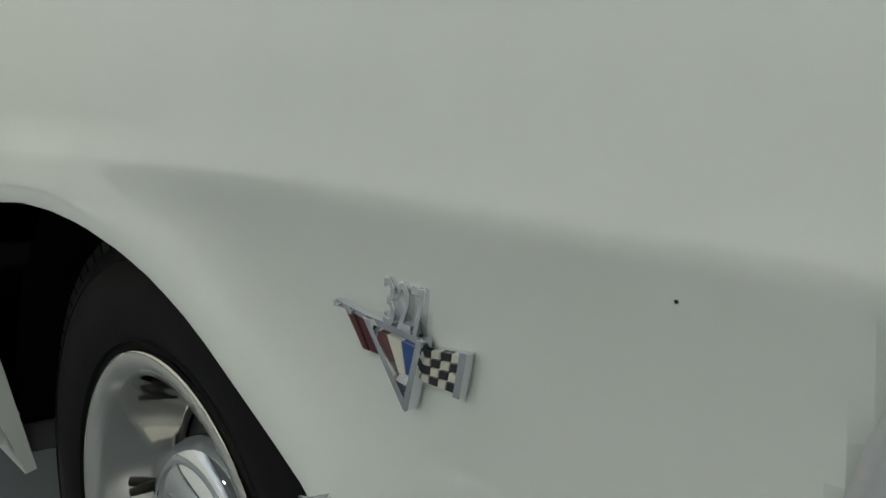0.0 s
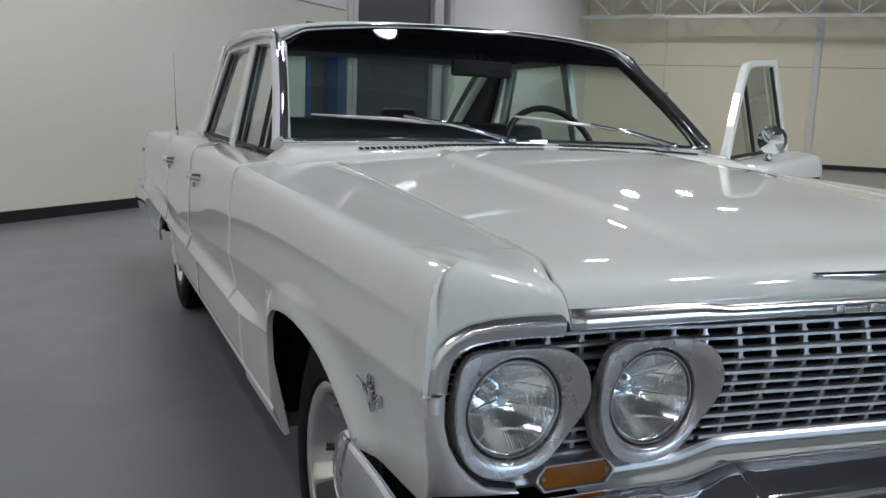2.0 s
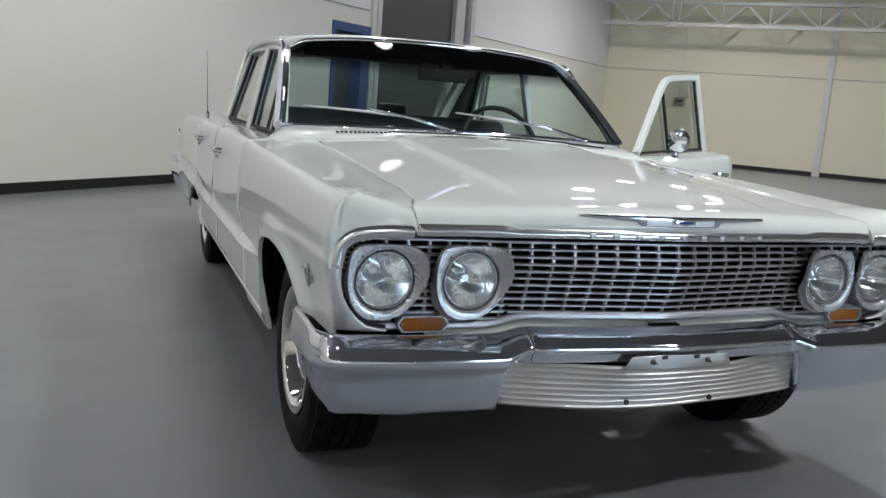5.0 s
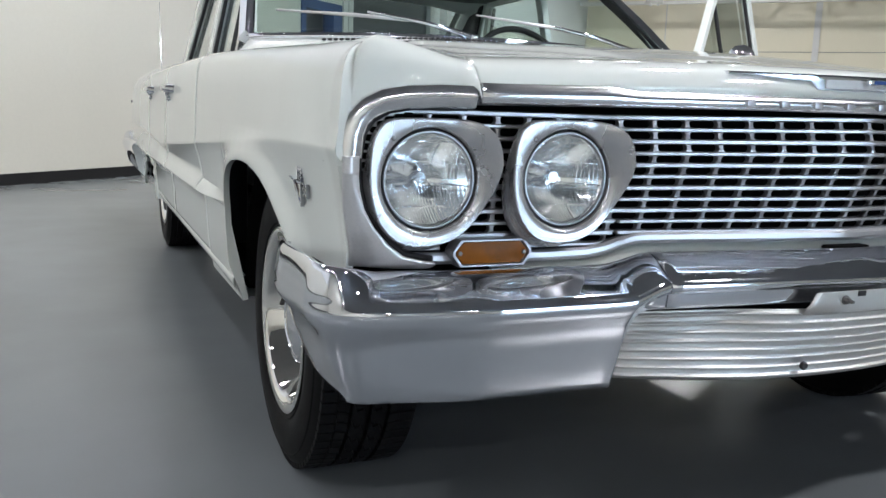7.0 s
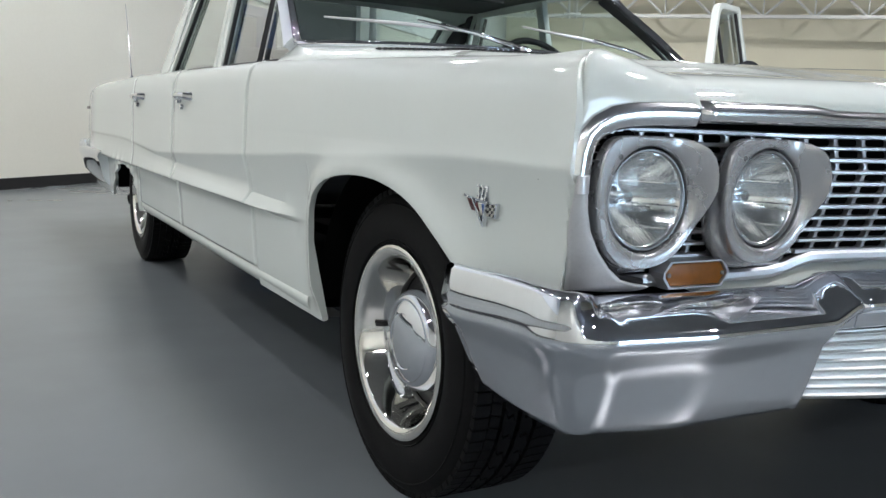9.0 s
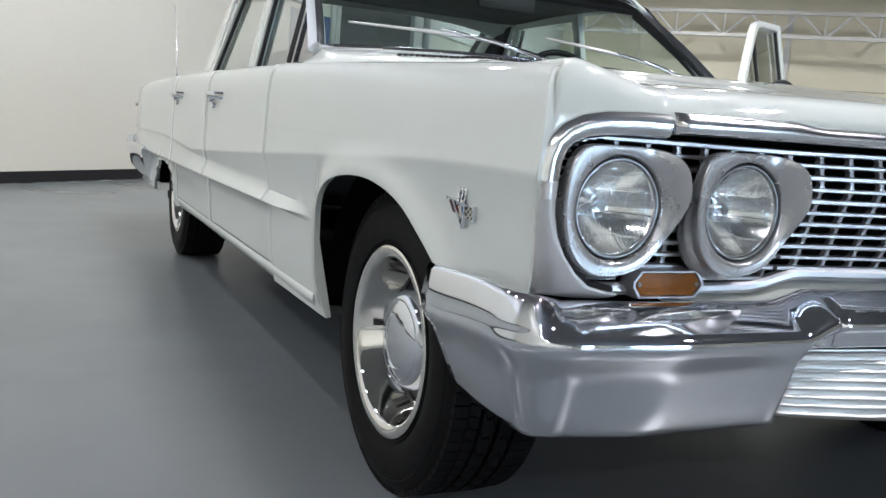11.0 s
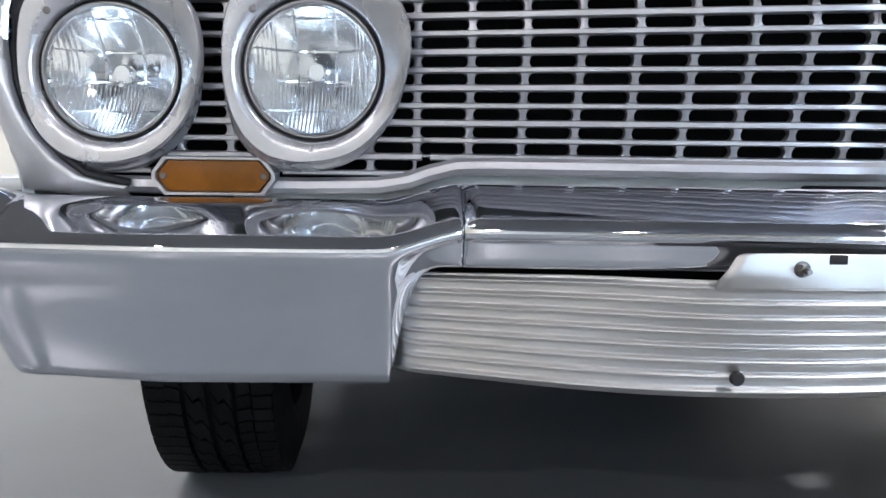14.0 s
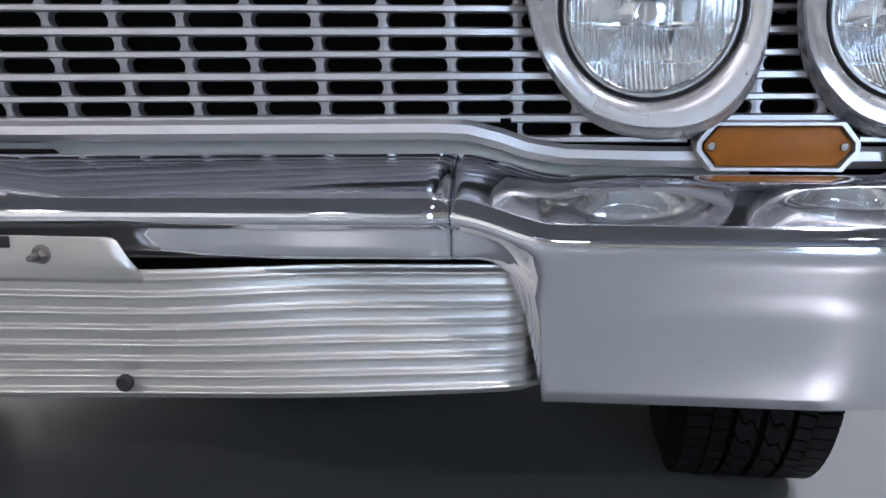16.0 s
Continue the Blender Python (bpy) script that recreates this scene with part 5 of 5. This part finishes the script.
lathe(bm, [(0.109, 0.046), (0.11, 0.056), (0.105, 0.068), (0.096, 0.078), (0.088, 0.08), (0.086, 0.0795), (0.078, 0.084), (0.06, 0.0885), (0.058, 0.0865), (0.046, 0.089), (0.03, 0.091), (0.0005, 0.092)], 48, AX)
bmesh.ops.recalc_face_normals(bm, faces=bm.faces[:])
part("hubcap", bm, CHROME, wheel, "domed chrome hub cap with pressed rings")
bm = bmesh.new()
t = radians(62)
tube(bm, [AX @ Vector((0.155 * math.cos(t), 0.155 * math.sin(t), h)) for h in (0.035, 0.06, 0.078)], [0.0065, 0.006, 0.0045], 10)
part("valve", bm, BLACK, wheel, "black valve stem")
bm = bmesh.new()
lathe(bm, [(0.0005, -0.06), (0.12, -0.06), (0.2, -0.085), (0.207, -0.1)], 40, AX)
part("brake_drum", bm, DARK, wheel)
wheel.location = Vector((-WHEEL_X, AXLE_F - car.location.y, AXLE_Z))
wheel.rotation_euler = (radians(-28), 0, 0)
for sx, y in ((1, AXLE_F), (-1, AXLE_R), (1, AXLE_R)):
    w = copy_thing(wheel, pose(sx * (WHEEL_X if y < 2 else 0.77), y - car.location.y, AXLE_Z, 35 * sx, 0, 180 if sx > 0 else 0))
    w.parent = car

# wheel houses, underbody, exhaust
for s in (-1, 1):
    for ya, yb, zt in ((0.14, 1.06, 0.78), (3.3, 4.2, 0.72)):
        bm = bmesh.new()
        yc, r = (ya + yb) / 2, (yb - ya) / 2
        rows = []
        for x in (0.9, 0.7, 0.55):
            rows.append([(s * x, yc + r * math.cos(t), lerp(0.37, 0.46, smooth01((t - 1.6) / 1.2)) * (1 - math.sin(t)) + zt * math.sin(t)) for t in span(0, math.pi, 20)])
        vs = grid(bm, rows)
        bm.faces.new(vs[-1])
        cpart("wheel_house", bm, DARK, None, "black wheel house")
bm = bmesh.new()
box(bm, (0, 2.75, 0.38), (1.06, 3.9, 0.12), None, 0.02)
box(bm, (0, 2.2, 0.36), (1.76, 2.1, 0.08), None, 0.02)
box(bm, (0, 0.6, 0.47), (1.1, 0.9, 0.1), None, 0.02)
cpart("underbody", bm, DARK, None, "black frame and floor pan")
bm = bmesh.new()
tube(bm, [(-0.5, 2.6, 0.3), (-0.55, 3.3, 0.40), (-0.58, 3.9, 0.40), (-0.7, 4.12, 0.33), (-0.86, 4.1, 0.31)], 0.027, 12)
cpart("exhaust_pipe", bm, DARK, None, "dark side exhaust tailpipe")

# cowl with its louvred vent
bm = bmesh.new()


def base_y(x):
    return 1.36 + 0.17 * (abs(x) / 0.79) ** 2.2


def base_z(x):
    return 1.052 - 0.02 * (abs(x) / 0.79) ** 2


rows = []
for x in span(-0.80, 0.80, 33):
    f = abs(x) / 0.8
    yh = BACK - 0.06 * f ** 2 + 0.1 * f ** 2 + 0.006
    zh = hood_z(min(abs(x), 0.70), yh) - 0.002
    ye, ze = base_y(x), base_z(x)
    if abs(x) > 0.7:
        zh = zh - (abs(x) - 0.7) * 0.1
    row = [(x, yh, zh - 0.02), (x, yh, zh), (x, lerp(yh, ye, 0.5), lerp(zh, ze, 0.6)), (x, ye, ze), (x, ye + 0.05, ze - 0.02)]
    side = [[(math.copysign(w, x), q[1], min(q[2], z)) for q in row] for w, z in ((0.825, 1.0), (0.86, 0.972), (0.865, 0.95))]
    if f > 0.999 and x < 0:
        rows += side[::-1]
    rows.append(row)
    if f > 0.999 and x > 0:
        rows += side
grid(bm, rows, flip=True)
cowl = cpart("cowl", bm, PAINT, None, "white cowl panel below the windshield")
for side in (-1, 1):
    bm = bmesh.new()
    for i in range(34):
        x = side * (0.04 + i * 0.0172)
        f = abs(x) / 0.8
        y = lerp(BACK + 0.04 * f ** 2, base_y(x), 0.55)
        zh = hood_z(min(abs(x), 0.70), BACK)
        box(bm, (x, y, lerp(zh, base_z(x), 0.66) + 0.001), (0.0075, 0.034, 0.006), Matrix.Rotation(side * 0.12, 3, "Z"))
    part("cowl_vent", bm, BLACK, cowl, "row of dark vent louvres")

# windshield
HEAD_Y, HEAD_Z = 1.985, 1.437


def shield(x, t):
    """The windshield from its base (t 0) to the header (t 1); x as a fraction of its half width."""
    a = Vector((x * 0.80, base_y(x * 0.80), base_z(x * 0.80) + 0.004))
    b = Vector((x * 0.712, HEAD_Y - 0.08 * (1 - x * x), HEAD_Z - 0.045 * abs(x) ** 2.5 - 0.028 * smooth01((abs(x) - 0.86) / 0.14) ** 1.5))
    p = a.lerp(b, t)
    p.y -= 0.02 * math.sin(math.pi * t)
    return p


bm = bmesh.new()
grid(bm, [[shield(x, t) for x in [-1, -0.985, -0.965, -0.94, -0.91] + span(-0.88, 0.88, 27) + [0.91, 0.94, 0.965, 0.985, 1]] for t in span(0, 1, 11)])
g = cpart("windshield", bm, SHIELD, None, "curved windshield with a dark shade band at the top")
g.visible_shadow = False
bm = bmesh.new()
edge = [shield(x, 0.0) for x in span(-1, 1, 25)] + [shield(1, t) for t in span(0.1, 1, 8)] + [shield(x, 1.0) for x in [0.985, 0.965, 0.94, 0.91] + span(0.88, -0.88, 24) + [-0.91, -0.94, -0.965, -0.985, -1]] + [shield(-1, t) for t in span(0.9, 0.0, 8)]
tube(bm, edge, 0.011, 8)
cpart("windshield_trim", bm, CHROME, None, "chrome trim round the windshield")

# roof
bm = bmesh.new()
rows = []
for t, y, z, w in ((0, HEAD_Y, 1.44, 0.718), (1, HEAD_Y - 0.01, 1.452, 0.722), (2, 2.05, 1.461, 0.73), (3, 2.2, 1.47, 0.738), (4, 2.5, 1.473, 0.742), (5, 2.85, 1.463, 0.737), (6, 3.1, 1.44, 0.72), (7, 3.2, 1.42, 0.7), (8, 3.23, 1.40, 0.68)):
    row = []
    for x in span(-1, 1, 25):
        drop = 0.05 * abs(x) ** 3 + 0.024 * smooth01((abs(x) - 0.86) / 0.14) ** 1.5 * max(0.0, 1 - t / 4)
        bow = -0.08 * (1 - x * x) * (1 - t / 3) if t < 3 else 0
        row.append((x * w, y + bow, z - drop))
    row.insert(0, (-w - 0.012, row[0][1], z - 0.075))
    row.append((w + 0.012, row[-1][1], z - 0.075))
    rows.append(row)
grid(bm, rows)
thick(cpart("roof", bm, PAINT, None, "white roof panel", sharp=1.2), 0.02)
bm = bmesh.new()
grid(bm, [[(x * lerp(0.695, 0.71, t), lerp(HEAD_Y - 0.08 * (1 - x * x) + 0.016, 3.2, t), lerp(1.418, 1.41, t) - 0.03 * abs(x) ** 3 + 0.02 * math.sin(math.pi * t)) for x in span(-1, 1, 15)] for t in span(0, 1, 9)])
thick(cpart("headliner", bm, TRIM, None, "dark headliner"), 0.008)
# pillars
for s in (-1, 1):
    bm = bmesh.new()
    pts = [shield(s, t) + Vector((s * 0.012, 0.02, 0)) for t in span(0, 1, 7)]
    sweep(bm, pts, [(0.012, -0.022), (0.014, 0.0), (0.01, 0.02), (-0.02, 0.02), (-0.02, -0.022)], lambda i: (s, -0.4, 0.2))
    cpart("front_pillar", bm, CHROME, None, "windshield pillar with bright cover")
    bm = bmesh.new()
    pts = [shield(s, t) + Vector((-s * 0.004, 0.04, 0)) for t in span(0, 1, 7)]
    sweep(bm, pts, [(0.006, -0.02), (0.006, 0.02), (-0.006, 0.02), (-0.006, -0.02)], lambda i: (s, -0.4, 0.2))
    cpart("pillar_inner", bm, TRIM, None, "dark inner pillar")
    bm = bmesh.new()
    rail = [(s * 0.79, 1.57, 1.02), (s * 0.752, 1.8, 1.232), (s * 0.73, 1.97, 1.375), (s * 0.735, 2.04, 1.4), (s * 0.744, 2.3, 1.41), (s * 0.747, 2.7, 1.408), (s * 0.735, 3.0, 1.385), (s * 0.735, 3.12, 1.3), (s * 0.77, 3.33, 1.05), (s * 0.785, 3.38, 0.985)]
    tube(bm, rail, 0.0105, 8)
    cpart("drip_rail", bm, CHROME, None, "bright drip rail")
    # rear pillar sheet
    bm = bmesh.new()
    rows = []
    for t in span(0, 1, 10):
        z = lerp(0.975, 1.395, t)
        y0, y1 = lerp(3.34, 3.03, t), lerp(3.86, 3.2, t)
        x0 = lerp(0.785, 0.73, t)
        rows.append([(s * x0, lerp(y0, y1, k), z) for k in (0, 0.3, 0.6)] + [(s * (x0 - 0.02), lerp(y0, y1, 0.85), z), (s * (x0 - 0.07), lerp(y0, y1, 1.0), z)])
    grid(bm, rows, flip=s < 0)
    thick(cpart("rear_pillar", bm, PAINT, None, "white rear roof pillar", sharp=1.2), 0.02)
    bm = bmesh.new()
    grid(bm, [[Vector(p) - Vector((s * 0.024, -0.02, 0)) for p in r] for r in rows], flip=s < 0)
    thick(cpart("pillar_lining", bm, TRIM, None, "dark lining of the rear pillar", sharp=1.2), 0.006)
    bm = bmesh.new()
    box(bm, (s * 0.735, B_Y, 1.17), (0.03, 0.05, 0.4), Matrix.Rotation(-s * 0.235, 3, "Y"), 0.004)
    cpart("centre_pillar", bm, PAINT, None, "white painted centre pillar")
# rear window, trunk, rear end
bm = bmesh.new()
grid(bm, [[(x * lerp(0.66, 0.70, t), lerp(3.2, 3.82, t) + 0.05 * (1 - x * x) * 1.0, lerp(1.385, 0.985, t) - 0.02 * x * x) for x in span(-1, 1, 17)] for t in span(0, 1, 8)])
g = cpart("rear_window", bm, GLASS, None, "curved rear window")
g.visible_shadow = False
bm = bmesh.new()
grid(bm, [[(x * 0.64, y, z + 0.02 * (1 - x * x)) for x in span(-1, 1, 15)] for y, z in ((3.78, 0.965), (3.9, 0.965), (4.3, 0.955), (4.8, 0.93), (5.05, 0.9), (5.13, 0.85), (5.15, 0.62))])
cpart("trunk_lid", bm, PAINT, None, "white trunk lid", sharp=1.0)
bm = bmesh.new()
box(bm, (0, 5.11, 0.66), (1.74, 0.08, 0.36), None, 0.02)
cpart("tail_panel", bm, PAINT, None, "white tail panel")
for s in (-1, 1):
    for k in (0.45, 0.62, 0.79):
        bm = bmesh.new()
        disc(bm, (s * k, 5.15, 0.72), 0.055, 0.03, (0, 1, 0), 20)
        cpart("tail_lamp", bm, RED, None, "round red tail lamp")


def rear_row(a, sgn):
    if a < 0.86:
        x, y, n = a, 5.2, Vector((0, 1, 0))
    elif a < 1.02:
        t = (a - 0.86) / 0.16
        x, y = 0.86 + 0.14 * math.sin(t * math.pi / 2), 5.2 - 0.14 * (1 - math.cos(t * math.pi / 2))
        n = Vector((math.sin(t * math.pi / 2), math.cos(t * math.pi / 2), 0))
    else:
        x, y, n = 1.0 + 0.03 * math.sin(math.pi * min(1.0, (a - 1.02) / 0.68)), 5.06 - (a - 1.02), Vector((1, 0, 0))
    up = -0.03 * smooth01((a - 1.3) / 0.5)
    pts = [(-0.06, 0.575), (-0.02, 0.572), (0, 0.56), (0.004, 0.54), (-0.01, 0.5), (-0.03, 0.44), (-0.055, 0.41), (-0.09, 0.405)]
    return [Vector((sgn * (x + n.x * o), y + n.y * o, z + up * (1 if z < 0.5 else 0.1) + 0.035 * math.exp(-(((a - 1.0) / 0.07) ** 2)) * smooth01((z - 0.5) / 0.06))) for o, z in pts]


bm = bmesh.new()
aa = span(-1.85, 1.85, 75)
rows = [rear_row(abs(a), -1 if a < 0 else 1) for a in aa]
rows = [[v + Vector((0.08, 0.01, 0)) for v in rows[0]]] + rows + [[v + Vector((-0.08, 0.01, 0)) for v in rows[-1]]]
grid(bm, rows, flip=False)
bmesh.ops.recalc_face_normals(bm, faces=bm.faces[:])
thick(cpart("rear_bumper", bm, CHROME, None, "chrome wrap-around rear bumper", sharp=1.0), 0.004, 0)
# aerial on the rear fender
bm = bmesh.new()
tube(bm, [(-0.838, 4.1, 0.955), (-0.838, 4.1, 0.972), (-0.838, 4.101, 0.987), (-0.839, 4.105, 0.997), (-0.832, 4.23, 1.2), (-0.82, 4.4, 1.405)], [0.016, 0.014, 0.008, 0.0035, 0.0025, 0.0018], 8)
cpart("aerial", bm, CHROME, None, "thin chrome whip aerial on the rear fender")
bm = bmesh.new()
box(bm, (-(half_width(4.93, 0.806) + 0.002), 4.93, 0.806), (0.012, 0.12, 0.018), None, 0.003)
cpart("side_badge", bm, SCREW, None, "small dark badge on the rear fender")

# wipers
for k, (px, tx) in enumerate(((-0.13, -0.72), (0.54, -0.10))):
    bm = bmesh.new()
    P = Vector((px, base_y(px) - 0.02, base_z(px) + 0.012))
    disc(bm, P - Vector((0, 0, 0.012)), 0.014, 0.02, (0, -0.3, 1), 12)
    mid = Vector((lerp(px, tx, 0.55), base_y(lerp(px, tx, 0.55)) + 0.03, base_z(px) + 0.075))
    tube(bm, [P, P.lerp(mid, 0.5) + Vector((0, -0.012, 0.006)), mid], [0.009, 0.007, 0.005], 8)
    wp = cpart("wiper", bm, CHROME, None, "chrome wiper arm at rest on the windshield")
    bm = bmesh.new()
    e0 = Vector((tx, base_y(tx) + 0.035, base_z(tx) + 0.085))
    e1 = Vector((lerp(tx, px, 0.78), base_y(lerp(tx, px, 0.78)) + 0.012, base_z(px) + 0.05))
    tube(bm, [e0, e0.lerp(e1, 0.5) + Vector((0, -0.004, 0.004)), e1], [0.003, 0.006, 0.003], 6)
    part("blade", bm, SATIN, wp, "metal wiper blade")

# interior
def cushion(name, c, s, label):
    bm = bmesh.new()
    box(bm, c, s, None, min(s) * 0.3)
    return cpart(name, bm, VINYL, None, label, sharp=1.2)


cushion("front_seat_back", (0, 2.62, 0.86), (1.36, 0.16, 0.46), "dark vinyl front bench back")
cushion("front_seat", (0, 2.35, 0.58), (1.36, 0.5, 0.18), "dark vinyl front bench seat")
cushion("rear_seat_back", (0, 3.5, 0.84), (1.3, 0.16, 0.42), "dark vinyl rear bench back")
cushion("rear_seat", (0, 3.2, 0.58), (1.3, 0.5, 0.18), "dark vinyl rear bench seat")
bm = bmesh.new()
grid(bm, [[(x * 0.72, y - 0.08 * x * x * -1, z) for x in span(-1, 1, 11)] for y, z in ((1.42, 1.03), (1.55, 1.035), (1.68, 1.02), (1.7, 0.98), (1.66, 0.82), (1.5, 0.7))])
thick(cpart("dashboard", bm, TRIM, None, "dark padded dashboard"), 0.01)
bm = bmesh.new()
box(bm, (0, 3.75, 0.985), (1.3, 0.35, 0.02))
cpart("parcel_shelf", bm, TRIM)
bm = bmesh.new()
box(bm, (0.25, 3.42, 1.085), (0.19, 0.09, 0.11), None, 0.025)
cpart("rear_headrest", bm, BLACK, None, "black headrest on the rear seat back")
wm = Matrix.Translation((0.37, 1.95, 0.99)) @ Matrix.Rotation(radians(62), 4, "X")
bm = bmesh.new()
tube(bm, [wm @ Vector((0.2 * math.cos(t), 0.2 * math.sin(t), 0)) for t in span(0, 2 * math.pi, 41)], 0.0125, 8, caps=False)
sw = cpart("steering_wheel", bm, BLACK, None, "large black two-spoke steering wheel")
bm = bmesh.new()
for q in (0.15, math.pi - 0.15):
    tube(bm, [wm @ Vector((0.2 * math.cos(q), 0.2 * math.sin(q), 0)), wm @ Vector((0, 0, -0.02))], [0.011, 0.02], 8)
tube(bm, [wm @ Vector((0, 0, 0)), wm @ Vector((0, 0, -0.35))], [0.045, 0.03], 12)
part("spokes", bm, BLACK, sw)
bm = bmesh.new()
tube(bm, [wm @ Vector((0.11 * math.cos(t), 0.11 * math.sin(t), 0.012)) for t in span(math.pi * 0.9, math.pi * 2.1, 20)], 0.004, 6)
part("horn_ring", bm, CHROME, sw, "chrome horn ring")
bm = bmesh.new()
box(bm, (0.0, 1.86, 1.30), (0.24, 0.025, 0.06), None, 0.01)
box(bm, (0.0, 1.88, 1.35), (0.015, 0.015, 0.08))
cpart("rear_view_mirror", bm, BLACK, None, "black rear-view mirror")
for s in (-1, 1):
    bm = bmesh.new()
    box(bm, (s * 0.36, 2.0, 1.375), (0.56, 0.16, 0.02), Matrix.Rotation(0.35, 3, "X"), 0.006)
    cpart("sun_visor", bm, TRIM, None, "folded dark sun visor")

# fender emblem: crossed flags with a vee and numerals
def em(a, b, o=0.0):
    """a forwards, b up from the emblem's middle, o outwards."""
    a, b = a * 0.64, b * 0.64
    y, z = 0.213 - a, 0.702 + b
    return Vector((-(half_width(y, z) + o), y, z))


def plate(name, outline, o0, o1, material, parent=None, label=""):
    bm = bmesh.new()
    lo = [bm.verts.new(em(a, b, o0)) for a, b in outline]
    hi = [bm.verts.new(em(a, b, o1)) for a, b in outline]
    n = len(outline)
    bm.faces.new(hi)
    for i in range(n):
        bm.faces.new((lo[i], lo[(i + 1) % n], hi[(i + 1) % n], hi[i]))
    bmesh.ops.recalc_face_normals(bm, faces=bm.faces[:])
    if parent:
        return part(name, bm, material, parent, label, sharp=0.3)
    return cpart(name, bm, material, None, label, sharp=0.3)


# three chrome bars make the vee, with the enamels set between them
eb = plate("fender_emblem", [(-0.03, 0.0125), (0.0305, 0.0075), (0.0055, -0.045)], -0.002, 0.004, CHROME, None, "small chrome emblem with crossed flags and a tricolour vee")
plate("vee_bar", [(-0.0335, 0.0172), (-0.0265, 0.0165), (0.0085, -0.047), (0.0055, -0.0525), (0.003, -0.0515)], 0.002, 0.0085, CHROME, eb)
plate("vee_bar", [(0.0335, 0.0125), (0.027, 0.0125), (0.003, -0.047), (0.0055, -0.0525), (0.0085, -0.0505)], 0.002, 0.0085, CHROME, eb)
plate("vee_bar", [(-0.031, 0.019), (0.0325, 0.0145), (0.0315, 0.0085), (-0.029, 0.0125)], 0.002, 0.007, CHROME, eb)
plate("vee_red", [(-0.0225, 0.0075), (-0.0125, 0.0065), (-0.0075, -0.0125), (-0.009, -0.0155)], 0.003, 0.0058, RED, eb)
plate("vee_cream", [(-0.0122, 0.0065), (0.0035, 0.0052), (0.0052, -0.0225), (-0.0028, -0.0232)], 0.003, 0.0058, CREAM, eb)
plate("vee_blue", [(0.0042, 0.0052), (0.0215, 0.0038), (0.0105, -0.0215), (0.0058, -0.0225)], 0.003, 0.0058, BLUE, eb)
plate("flag_red", [(-0.0665, 0.022), (-0.028, 0.0165), (-0.018, -0.0155), (-0.0475, -0.0155)], -0.002, 0.0035, CHROME, eb, "red enamelled flag")
plate("enamel", [(-0.063, 0.0178), (-0.0535, 0.0165), (-0.0405, -0.0142), (-0.0465, -0.0142)], 0.003, 0.005, RED, eb)
plate("enamel", [(-0.049, 0.0155), (-0.0385, 0.014), (-0.0285, -0.0142), (-0.0365, -0.0142)], 0.003, 0.005, RED, eb)
plate("flag_bar", [(-0.068, 0.0245), (-0.027, 0.0185), (-0.0275, 0.0142), (-0.0675, 0.0195)], 0.002, 0.0075, CHROME, eb)
for a, b in ((-0.0655, 0.022), (-0.049, 0.0195)):
    bm = bmesh.new()
    disc(bm, em(a, b, 0.006), 0.0024, 0.003, (-1, 0, 0), 12)
    part("flag_stud", bm, CHROME, eb)
plate("flag_chequered", [(0.0215, 0.0055), (0.074, 0.0125), (0.0615, -0.0245), (0.0185, -0.0245)], -0.002, 0.0035, CHROME, eb, "chequered flag")
plate("flag_bar", [(0.068, 0.0125), (0.0755, 0.013), (0.063, -0.0255), (0.0565, -0.025)], 0.002, 0.0065, CHROME, eb)
for i in range(4):
    for j in range(4):
        def check_at(p, q):
            a0, a1 = lerp(0.0245, 0.0205, q), lerp(0.068, 0.0555, q)
            return lerp(a0, a1, p), lerp(lerp(0.0045, 0.0105, p), -0.0235, q)
        p0, p1, q0, q1 = (i + 0.08) / 4, (i + 0.92) / 4, (j + 0.08) / 4, (j + 0.92) / 4
        plate("check", [check_at(p0, q0), check_at(p1, q0), check_at(p1, q1), check_at(p0, q1)], 0.003, 0.0052, INK if (i + j) % 2 == 0 else CREAM, eb)


def lettering(text, height, place, turn, depth, material, parent, name="numerals"):
    cu = bpy.data.curves.new("text", "FONT")
    cu.body, cu.size, cu.extrude, cu.align_x, cu.bevel_depth = text, height, depth, "CENTER", 0.0006
    ob = bpy.data.objects.new("text", cu)
    me = bpy.data.meshes.new_from_object(ob)
    me.transform(place @ turn)
    me.materials.clear()
    me.materials.append(material)
    o = new(name, me)
    o.parent = parent
    bpy.data.objects.remove(ob)
    return o


for a, text in ((-0.0055, "3"), (0.0105, "2"), (0.026, "7")):
    lettering(text, 0.034, Matrix.Translation(em(a, 0.0165 - 0.06 * a, 0.002)), Euler((radians(90), 0, radians(-90))).to_matrix().to_4x4() @ Matrix.Diagonal((0.62, 1, 1, 1)), 0.0045, CHROME, eb, "numeral")
bm = bmesh.new()
disc(bm, em(0.236, 0.086, -0.0005), 0.001, 0.0006, (-1, 0, 0), 8)
cpart("paint_chip", bm, INK, None, "tiny dark paint chip")
